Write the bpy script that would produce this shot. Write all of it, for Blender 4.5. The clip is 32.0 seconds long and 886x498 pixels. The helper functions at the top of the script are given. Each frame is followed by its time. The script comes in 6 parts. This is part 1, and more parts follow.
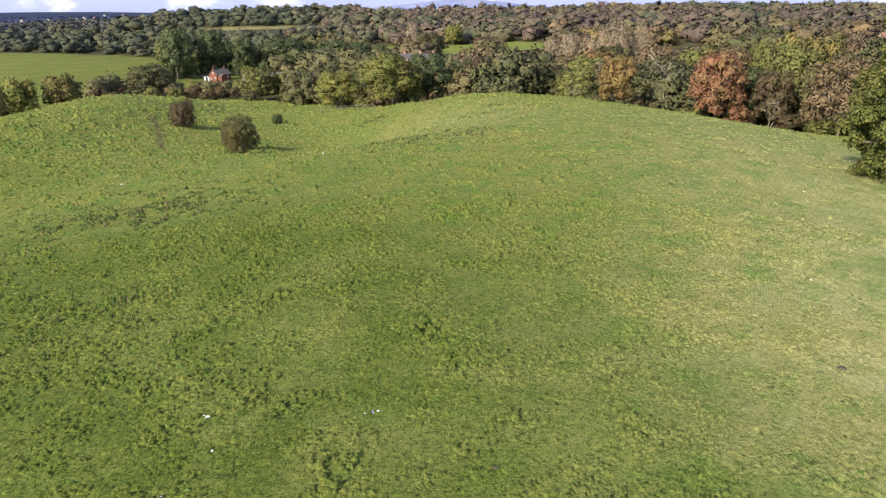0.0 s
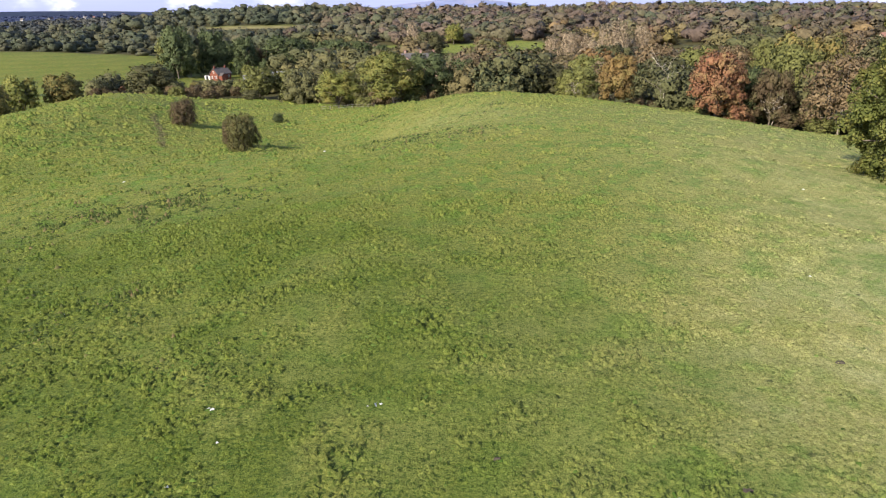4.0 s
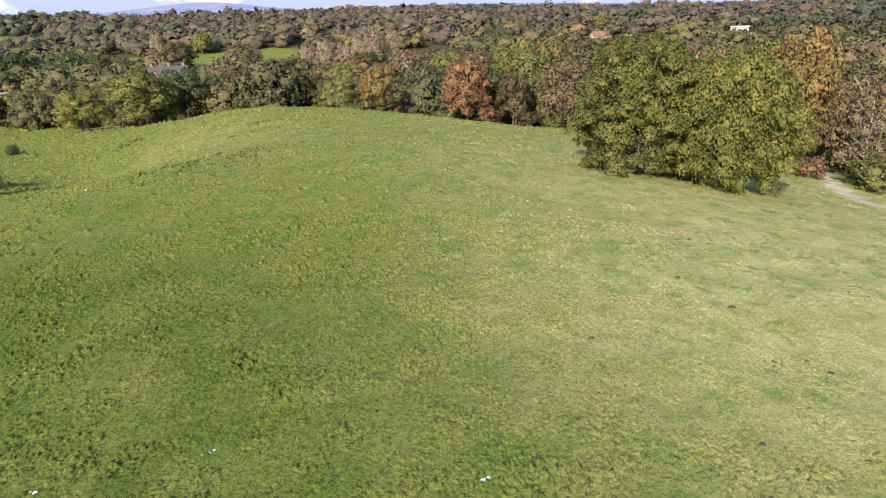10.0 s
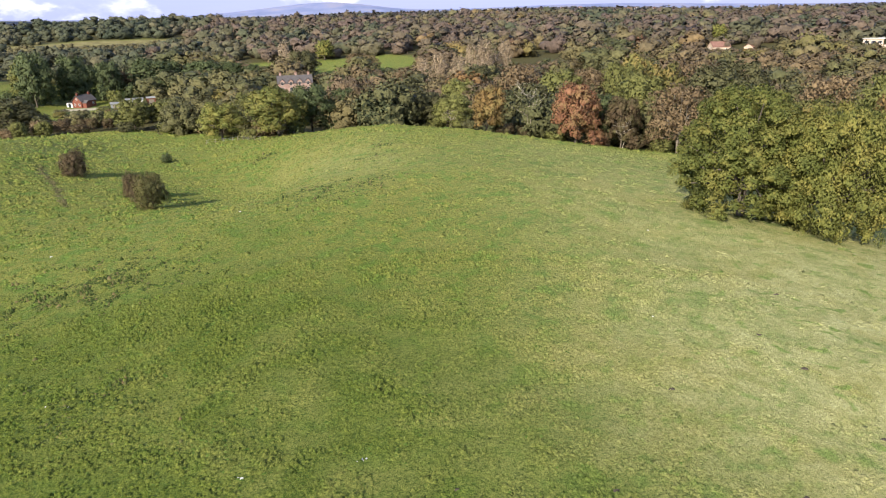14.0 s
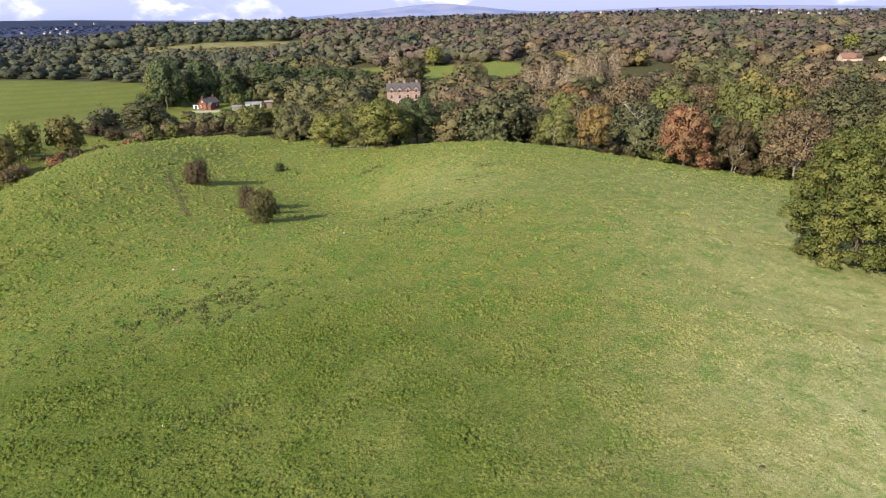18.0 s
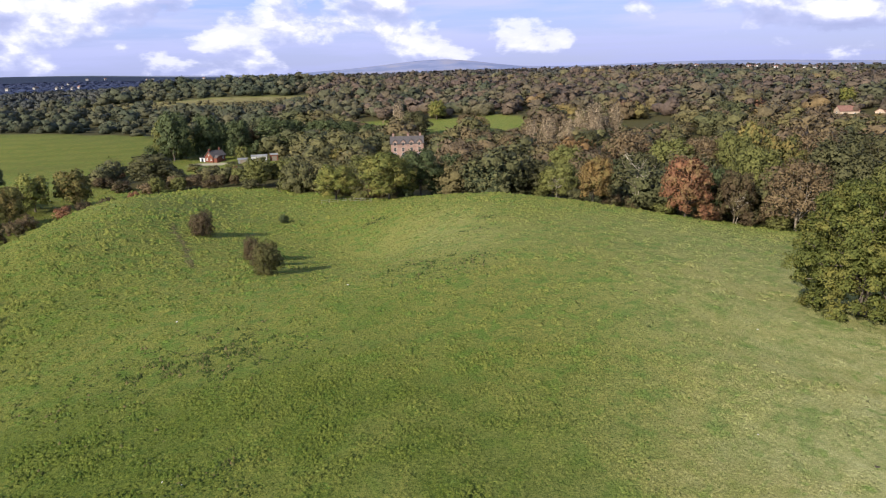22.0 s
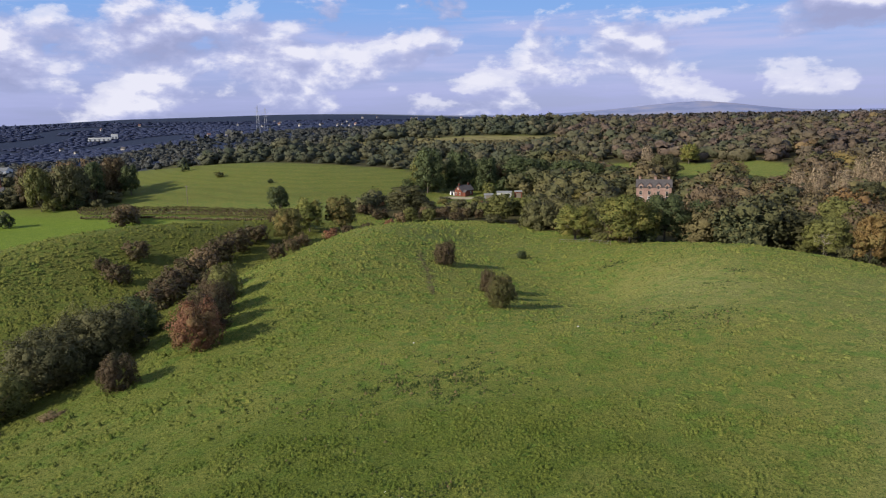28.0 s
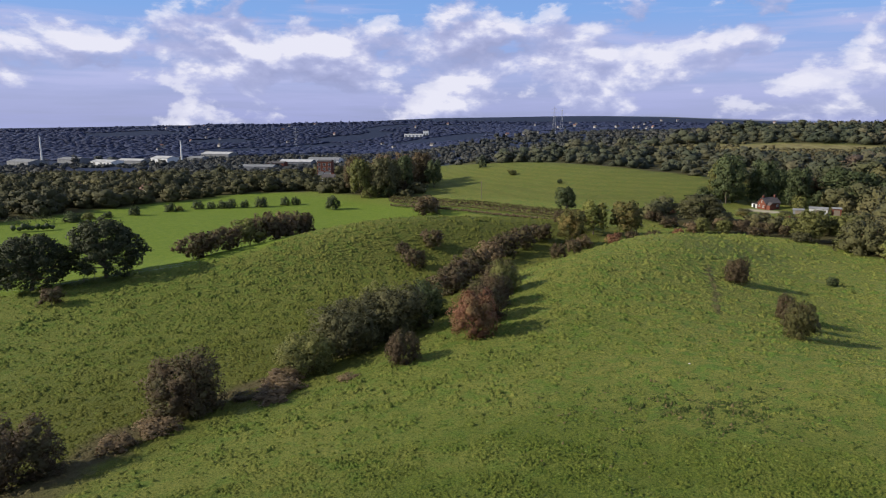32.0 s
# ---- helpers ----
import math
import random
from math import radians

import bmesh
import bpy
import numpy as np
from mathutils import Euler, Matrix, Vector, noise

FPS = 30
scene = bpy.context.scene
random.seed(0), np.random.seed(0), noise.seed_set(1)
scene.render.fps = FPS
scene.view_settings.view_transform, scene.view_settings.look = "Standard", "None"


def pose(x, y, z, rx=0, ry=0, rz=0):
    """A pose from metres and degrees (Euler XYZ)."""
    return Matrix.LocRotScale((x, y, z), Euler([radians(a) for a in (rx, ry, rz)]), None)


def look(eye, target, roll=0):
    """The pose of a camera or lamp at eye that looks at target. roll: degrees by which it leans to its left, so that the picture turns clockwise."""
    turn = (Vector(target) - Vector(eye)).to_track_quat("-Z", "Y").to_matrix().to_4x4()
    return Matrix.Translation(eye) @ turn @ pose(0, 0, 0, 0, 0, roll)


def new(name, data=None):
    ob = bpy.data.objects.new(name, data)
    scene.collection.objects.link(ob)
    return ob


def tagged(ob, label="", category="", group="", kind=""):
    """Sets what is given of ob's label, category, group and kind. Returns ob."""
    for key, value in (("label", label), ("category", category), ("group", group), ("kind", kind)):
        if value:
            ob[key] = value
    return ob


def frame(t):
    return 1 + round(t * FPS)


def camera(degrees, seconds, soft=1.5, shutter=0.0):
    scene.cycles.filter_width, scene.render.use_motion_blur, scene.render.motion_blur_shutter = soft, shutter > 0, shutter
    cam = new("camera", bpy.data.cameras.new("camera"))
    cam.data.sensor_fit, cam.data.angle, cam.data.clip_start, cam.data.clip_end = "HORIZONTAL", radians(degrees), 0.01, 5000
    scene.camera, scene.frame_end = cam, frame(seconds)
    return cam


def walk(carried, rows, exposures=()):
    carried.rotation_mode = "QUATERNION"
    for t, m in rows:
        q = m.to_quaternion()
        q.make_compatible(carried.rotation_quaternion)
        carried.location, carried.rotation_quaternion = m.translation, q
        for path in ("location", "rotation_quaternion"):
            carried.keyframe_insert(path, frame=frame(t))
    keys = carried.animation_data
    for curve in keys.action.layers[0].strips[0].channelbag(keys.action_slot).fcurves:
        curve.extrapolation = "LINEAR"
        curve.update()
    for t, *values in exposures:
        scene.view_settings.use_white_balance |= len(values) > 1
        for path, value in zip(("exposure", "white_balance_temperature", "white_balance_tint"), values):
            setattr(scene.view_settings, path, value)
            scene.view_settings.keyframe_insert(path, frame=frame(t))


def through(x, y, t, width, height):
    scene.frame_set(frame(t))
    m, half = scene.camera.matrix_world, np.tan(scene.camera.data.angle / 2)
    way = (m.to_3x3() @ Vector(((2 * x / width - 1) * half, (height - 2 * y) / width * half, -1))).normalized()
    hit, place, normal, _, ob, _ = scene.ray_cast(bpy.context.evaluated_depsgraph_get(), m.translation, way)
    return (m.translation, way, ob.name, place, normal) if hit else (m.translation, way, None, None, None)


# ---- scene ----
cam = camera(65.39, 32.0, 1.15)
# seconds, eye, heading (degrees east of +y), tilt down, lean
PATH = [
    (0, (0.00, 0.00, 14.90), -1.842, 19.104, 0.950),
    (0.5, (-0.05, -0.08, 14.87), -4.430, 19.052, 0.828),
    (1, (-0.15, -0.14, 14.80), -7.115, 18.992, 0.626),
    (1.5, (-0.20, -0.13, 14.72), -10.415, 18.906, 0.446),
    (2, (-0.23, -0.15, 14.71), -12.172, 18.902, 0.360),
    (2.5, (-0.25, -0.17, 14.69), -13.570, 18.889, 0.371),
    (3, (-0.15, -0.18, 14.68), -13.218, 18.904, 0.444),
    (3.5, (-0.09, -0.23, 14.72), -9.329, 18.986, 0.645),
    (4, (-0.08, -0.32, 14.81), -1.851, 19.139, 0.901),
    (4.5, (-0.19, -0.39, 14.80), 4.802, 19.336, 1.290),
    (6.5, (-0.11, -0.36, 14.53), 15.906, 19.329, 1.604),
    (7, (-0.10, -0.26, 14.72), 16.519, 19.397, 1.606),
    (7.5, (-0.12, -0.23, 15.02), 17.003, 19.435, 1.628),
    (8, (-0.15, -0.19, 15.33), 17.206, 19.417, 1.620),
    (8.5, (-0.26, -0.47, 15.71), 17.275, 19.431, 1.604),
    (9, (-0.54, -1.11, 16.16), 17.417, 19.414, 1.634),
    (9.5, (-0.93, -1.96, 16.65), 17.550, 19.373, 1.671),
    (10, (-1.40, -2.85, 17.27), 17.479, 19.400, 1.710),
    (10.5, (-1.78, -3.62, 17.94), 17.311, 19.403, 1.754),
    (11, (-2.11, -4.27, 18.63), 17.176, 19.375, 1.797),
    (11.5, (-2.48, -4.99, 19.39), 17.055, 19.397, 1.866),
    (12, (-2.93, -5.78, 20.19), 16.936, 19.432, 1.912),
    (12.5, (-3.36, -6.59, 21.03), 15.056, 19.415, 1.823),
    (13, (-3.61, -7.42, 21.75), 12.702, 19.331, 1.722),
    (13.5, (-3.72, -8.31, 22.49), 10.840, 19.271, 1.675),
    (14, (-3.69, -8.93, 23.27), 8.665, 19.224, 1.623),
    (14.5, (-3.42, -9.03, 24.01), 5.575, 19.141, 1.526),
    (15, (-3.13, -8.87, 24.62), 3.106, 19.075, 1.403),
    (15.5, (-3.04, -8.74, 25.19), 1.901, 19.033, 1.384),
    (17.5, (-3.34, -8.92, 26.94), 0.225, 19.024, 1.406),
    (18, (-3.23, -9.02, 27.10), 0.040, 18.943, 1.435),
    (18.5, (-3.17, -9.06, 27.17), -0.092, 18.843, 1.462),
    (19, (-3.08, -8.99, 27.24), -0.217, 18.652, 1.440),
    (19.5, (-3.13, -8.87, 27.28), -0.272, 18.201, 1.440),
    (20, (-3.31, -8.85, 27.25), -0.254, 17.708, 1.440),
    (20.5, (-3.39, -8.90, 27.23), -0.256, 17.078, 1.450),
    (21, (-3.42, -8.93, 27.20), -0.227, 16.374, 1.483),
    (21.5, (-3.36, -9.01, 27.23), -0.164, 15.596, 1.512),
    (22, (-3.31, -9.11, 27.29), -0.108, 14.747, 1.556),
    (22.5, (-3.28, -9.14, 27.27), -0.058, 13.864, 1.591),
    (23, (-3.24, -9.13, 27.23), 0.012, 12.986, 1.592),
    (23.5, (-3.24, -9.15, 27.24), 0.090, 12.131, 1.648),
    (24, (-3.31, -9.21, 27.21), 0.162, 11.799, 1.675),
    (24.5, (-3.33, -9.23, 27.19), -0.679, 11.758, 1.605),
    (26.5, (-3.21, -8.92, 27.03), -9.704, 11.392, 1.337),
    (27, (-3.20, -9.03, 27.13), -13.245, 11.249, 1.186),
    (27.5, (-3.14, -9.10, 27.25), -16.579, 11.182, 1.037),
    (28, (-3.09, -9.06, 27.33), -19.978, 11.091, 0.954),
    (28.5, (-3.08, -8.97, 27.38), -23.285, 11.049, 0.819),
    (29, (-3.03, -8.95, 27.37), -26.002, 11.010, 0.713),
    (29.5, (-2.96, -8.99, 27.35), -28.815, 10.933, 0.529),
    (30, (-2.87, -8.86, 27.40), -31.795, 10.891, 0.355),
    (30.5, (-2.83, -8.66, 27.41), -34.915, 10.854, 0.228),
    (31, (-2.92, -8.46, 27.46), -37.982, 10.828, 0.080),
    (31.5, (-3.03, -8.25, 27.55), -41.025, 10.833, -0.048),
    (32, (-2.86, -8.17, 27.46), -43.607, 10.792, -0.070),
]


def aim(eye, heading, tilt, lean):
    h, p = radians(heading), radians(tilt)
    way = Vector((math.sin(h) * math.cos(p), math.cos(h) * math.cos(p), -math.sin(p)))
    return look(eye, Vector(eye) + way, -lean)


walk(cam, [(t, aim(eye, h, p, r)) for t, eye, h, p, r in PATH], exposures=[(0, 0.92), (13, 0.90), (19, 0.80), (23, 0.42), (28, 0.14), (32, 0.12)])

# ---- the land ----
# rounded hills and dips: centre x, y, half widths, turn in degrees, height
HILLS_NEAR = [
    (-2.9, 0.7, 72.5, 69.2, 0.6, 15.3),  # field
    (5.1, 151.7, 30.2, 30.2, -0.8, 9.2),  # knoll
    (-80.5, 147.5, 19.1, 46.1, 6.8, 13.6),  # crest
    (-40.8, 85.9, 34.4, 35.0, -0.0, 4.0),  # shoulder
    (45.3, 109.5, 38.2, 34.2, -0.0, 5.7),  # right_field
    (45.3, 57.4, 35.0, 33.8, 0.0, 1.7),  # right_lip
    (-25.0, 149.9, 18.1, 25.0, -0.1, 0.2),  # hollow
    (-103.6, 89.9, 13.4, 74.9, 36.1, -0.6),  # valley
    (-171.3, 148.9, 16.8, 52.1, -11.8, 12.4),  # mid_hill
    (-73.6, 20.7, 25.8, 30.4, -0.1, -0.7),  # gully
]
HILLS_REST = [
    (98.7, 70.5, 30.1, 40.5, -0.2, -3.2),  # path_dip
    (-30.1, 197.7, 40.2, 28.7, -1.2, 2.0),  # far_meadow
    (-336.6, 399.0, 141.3, 28.5, -4.7, 4.7),  # far_hill
    (-303.2, 192.2, 88.0, 68.6, 0.2, -2.7),  # left_field
    (5.5, 85.5, 26.4, 21.9, -2.1, 2.8),  # saddle
    (51.1, 171.4, 39.0, 26.9, -0.3, -0.9),  # wood_edge
    (-131.7, 31.2, 41.0, 50.3, 0.5, -1.7),  # left_low
    (1.1, 322.6, 149.8, 78.4, -5.0, 1.7),  # house_shelf
    (-19.1, 124.5, 11.4, 21.7, 15.0, -4.8),  # deep_hollow
    (-2.0, 111.5, 8.4, 16.4, -16.0, 1.2),  # bank
    (-65.5, 152.8, 10.5, 41.7, -5.0, -0.7),  # crest_back
    (-84.7, 109.4, 10.6, 12.0, -121.8, 1.3),  # crest_west
    (-69.7, 173.4, 9.4, 45.0, -18.3, -1.0),  # crest_fall
]


def bump(x, y, cx, cy, rx, ry, a, h):
    c, s = math.cos(radians(a)), math.sin(radians(a))
    u, v = (x - cx) * c + (y - cy) * s, -(x - cx) * s + (y - cy) * c
    return h * np.exp(-0.5 * ((u / rx) ** 2 + (v / ry) ** 2))


def ramp(v, a, b):
    s = np.clip((v - a) / (b - a), 0, 1)
    return s * s * (3 - 2 * s)


def height(x, y):
    """The ground's height at x, y (numbers or arrays)."""
    x, y = np.asarray(x, float), np.asarray(y, float)
    z = -16.0 + 2 * np.tanh((x + 60) / 120)
    for hill in HILLS_NEAR + HILLS_REST:
        z = z + bump(x, y, *hill)
    r = np.hypot(x, y)
    west = 1 - ramp(np.degrees(np.arctan2(x, np.maximum(y, 1e-3 - 0 * y))), -52, -30)
    west = np.where(y <= 0, np.where(x < 0, 1.0, 0.0), west)
    east = 14 * ramp(r, 260, 620) + 9 * ramp(r, 600, 1100) - 6 * ramp(r, 1100, 2500)
    low = -14 * ramp(r, 380, 1000) - 6 * ramp(r, 1000, 1400) + 22 * ramp(r, 1400, 2300) - 26 * ramp(r, 2400, 3400)
    z = z + east * (1 - west) + low * west - 22 * ramp(x / np.maximum(y, 1.0), 0.30, 0.68) * ramp(r, 500, 1900)
    z = z + bump(x, y, -265, 935, 125, 75, 12, 10) + bump(x, y, 30, 4450, 290, 200, 0, 54) + bump(x, y, -420, 4500, 420, 160, 0, 30) + bump(x, y, 1900, 4300, 900, 160, 0, 26)
    z = z + bump(x, y, -108, 366, 52, 40, 15, -4.2)
    # the wooded ridge across the valley climbs northwards; a last rise closes the view behind it
    az = np.degrees(np.arctan2(x, np.maximum(y, 1.0)))
    z = z + np.interp(az, [-78, -70, -63, -55, -47, -38, -28, -15], [-1, 4, 12, 18, 23, 11, 6, 0]) * ramp(r, 1500, 2300)
    return z + np.interp(az, [-56, -44, -26, -12], [0, 34, 30, 0]) * ramp(r, 3000, 4400)


def ground_at(x, y):
    return float(height(x, y))


def soft_noise(x, y, scale, seed):
    """Smooth value noise, -1 to 1."""
    table = np.random.default_rng(seed).random((256, 256)) * 2 - 1
    u, v = x / scale + 1000, y / scale + 1000
    i, j = np.floor(u).astype(int), np.floor(v).astype(int)
    a, b = u - i, v - j
    a, b = a * a * (3 - 2 * a), b * b * (3 - 2 * b)
    at = lambda p, q: table[p % 256, q % 256]
    return (at(i, j) * (1 - a) + at(i + 1, j) * a) * (1 - b) + (at(i, j + 1) * (1 - a) + at(i + 1, j + 1) * a) * b


# ---- world, sun ----
SUN_TO = Vector((math.sin(radians(37.3)) * math.cos(radians(27.7)), math.cos(radians(37.3)) * math.cos(radians(27.7)), -math.sin(radians(27.7))))
world = bpy.data.worlds.new("sky")
scene.world = world
world.use_nodes = True
W = world.node_tree
W.nodes.clear()


def node(tree, kind, values=None):
    n = tree.nodes.new(kind)
    for key, value in (values or {}).items():
        n.inputs[key].default_value = value
    return n


def wire(tree, a, b):
    tree.links.new(a, b)


def math_node(tree, op, a, b=None, clamp=False):
    n = tree.nodes.new("ShaderNodeMath")
    n.operation, n.use_clamp = op, clamp
    for k, v in enumerate((a, b)):
        if v is None:
            continue
        if isinstance(v, (int, float)):
            n.inputs[k].default_value = v
        else:
            tree.links.new(v, n.inputs[k])
    return n.outputs[0]


def mix_color(tree, fac, a, b, blend="MIX"):
    n = tree.nodes.new("ShaderNodeMix")
    n.data_type, n.blend_type = "RGBA", blend
    for sock, v in ((n.inputs[0], fac), (n.inputs[6], a), (n.inputs[7], b)):
        if isinstance(v, (int, float)):
            sock.default_value = v
        elif isinstance(v, tuple):
            sock.default_value = (*v[:3], 1)
        else:
            tree.links.new(v, sock)
    return n.outputs[2]


def color_ramp(tree, fac, stops, smooth=False):
    n = tree.nodes.new("ShaderNodeValToRGB")
    n.color_ramp.interpolation = "EASE" if smooth else "LINEAR"
    e = n.color_ramp.elements
    while len(e) < len(stops):
        e.new(0.5)
    for el, (pos, col) in zip(e, stops):
        el.position, el.color = pos, (*col, 1) if isinstance(col, tuple) else (col, col, col, 1)
    tree.links.new(fac, n.inputs[0])
    return n.outputs[0]


def build_sky():
    sky = node(W, "ShaderNodeTexSky")
    sky.sky_type, sky.sun_disc = "NISHITA", False
    sky.sun_elevation, sky.sun_rotation = radians(27.7), radians(217.3)
    sky.altitude, sky.air_density, sky.dust_density, sky.ozone_density = 60, 1.0, 0.4, 1.0
    coord = node(W, "ShaderNodeTexCoord")
    split = node(W, "ShaderNodeSeparateXYZ")
    wire(W, coord.outputs["Generated"], split.inputs[0])
    up = split.outputs[2]

    def puffs(scale, shift, detail, rough):
        m = node(W, "ShaderNodeMapping")
        m.inputs["Scale"].default_value = scale
        m.inputs["Location"].default_value = shift
        wire(W, coord.outputs["Generated"], m.inputs["Vector"])
        n = node(W, "ShaderNodeTexNoise", {"Scale": 1.0, "Detail": detail, "Roughness": rough, "Distortion": 0.12})
        wire(W, m.outputs[0], n.inputs["Vector"])
        return n.outputs["Fac"]

    heap = puffs((8.0, 8.0, 15.0), (3.1, 8.7, 0.9), 11.0, 0.56)
    above = puffs((8.0, 8.0, 15.0), (3.06, 8.66, 1.22), 6.0, 0.50)
    streak = puffs((4.0, 4.0, 52.0), (0.3, 5.2, 0.0), 6.0, 0.55)
    # flat-based heaps over a hazy belt of layered cloud, open blue higher up
    belt = color_ramp(W, up, [(0.0, 0.42), (0.025, 0.45), (0.055, 0.54), (0.085, 0.575), (0.11, 0.545), (0.135, 0.47), (0.16, 0.42), (0.2, 0.41), (0.3, 0.43), (0.6, 0.38)])
    dens = math_node(W, "ADD", heap, math_node(W, "SUBTRACT", belt, 0.5))
    mask = color_ramp(W, dens, [(0.465, 0.0), (0.535, 0.70), (0.61, 1.0)], True)
    lit = math_node(W, "MULTIPLY", math_node(W, "SUBTRACT", heap, above), 4.6)
    shade = color_ramp(W, math_node(W, "ADD", lit, 0.50), [(0.0, (3.9, 4.3, 7.0)), (0.36, (4.8, 5.2, 8.1)), (0.58, (6.3, 6.6, 9.2)), (0.85, (9.2, 9.2, 10.6))])
    deep = color_ramp(W, up, [(0.0, (3.7, 4.3, 7.7)), (0.03, (3.9, 4.5, 8.3)), (0.06, (3.9, 4.8, 8.9)), (0.09, (3.5, 4.8, 9.3)), (0.14, (2.5, 4.7, 9.7)), (0.24, (2.1, 4.0, 8.8)), (0.45, (2.9, 3.8, 6.0)), (1.0, (2.9, 3.6, 5.2))])
    blue = mix_color(W, 0.85, sky.outputs[0], deep)
    low = color_ramp(W, math_node(W, "MULTIPLY", streak, color_ramp(W, up, [(0.0, 1.0), (0.08, 1.0), (0.14, 0.8), (0.22, 0.0)])), [(0.40, 0.0), (0.60, 0.9)])
    veil = mix_color(W, low, blue, color_ramp(W, up, [(0.0, (4.3, 4.7, 8.1)), (0.05, (5.4, 5.8, 9.1))]))
    col = mix_color(W, mask, veil, shade)
    bg = node(W, "ShaderNodeBackground", {"Strength": 0.081})
    wire(W, col, bg.inputs[0])
    out = node(W, "ShaderNodeOutputWorld")
    wire(W, bg.outputs[0], out.inputs[0])


build_sky()
sun_data = bpy.data.lights.new("sun", "SUN")
sun_data.energy, sun_data.angle, sun_data.color = 5.0, radians(0.55), (1.0, 0.93, 0.80)
sun = new("sun", sun_data)
sun.matrix_world = look((-60, -80, 60), Vector((-60, -80, 60)) + SUN_TO)


# ---- materials ----
def material(name, rough=0.8):
    m = bpy.data.materials.new(name)
    m.use_nodes = True
    n = m.node_tree.nodes["Principled BSDF"]
    n.inputs["Roughness"].default_value = rough
    n.inputs["Specular IOR Level"].default_value = 0.25
    return m, m.node_tree, n


def place_coord(tree, scale):
    geo = node(tree, "ShaderNodeNewGeometry")
    m = node(tree, "ShaderNodeMapping")
    m.inputs["Scale"].default_value = scale if isinstance(scale, tuple) else (scale, scale, scale)
    wire(tree, geo.outputs["Position"], m.inputs["Vector"])
    return m.outputs[0]


def noise_at(tree, scale, detail=4.0, rough=0.55, distort=0.0):
    n = node(tree, "ShaderNodeTexNoise", {"Scale": 1.0, "Detail": detail, "Roughness": rough, "Distortion": distort})
    wire(tree, place_coord(tree, scale), n.inputs["Vector"])
    return n.outputs["Fac"]


def attribute(tree, name):
    n = node(tree, "ShaderNodeAttribute")
    n.attribute_name = name
    return n.outputs["Fac"]


def add_bump(tree, shader, fac, strength, distance):
    b = node(tree, "ShaderNodeBump", {"Strength": strength, "Distance": distance})
    wire(tree, fac, b.inputs["Height"])
    wire(tree, b.outputs[0], shader.inputs["Normal"])


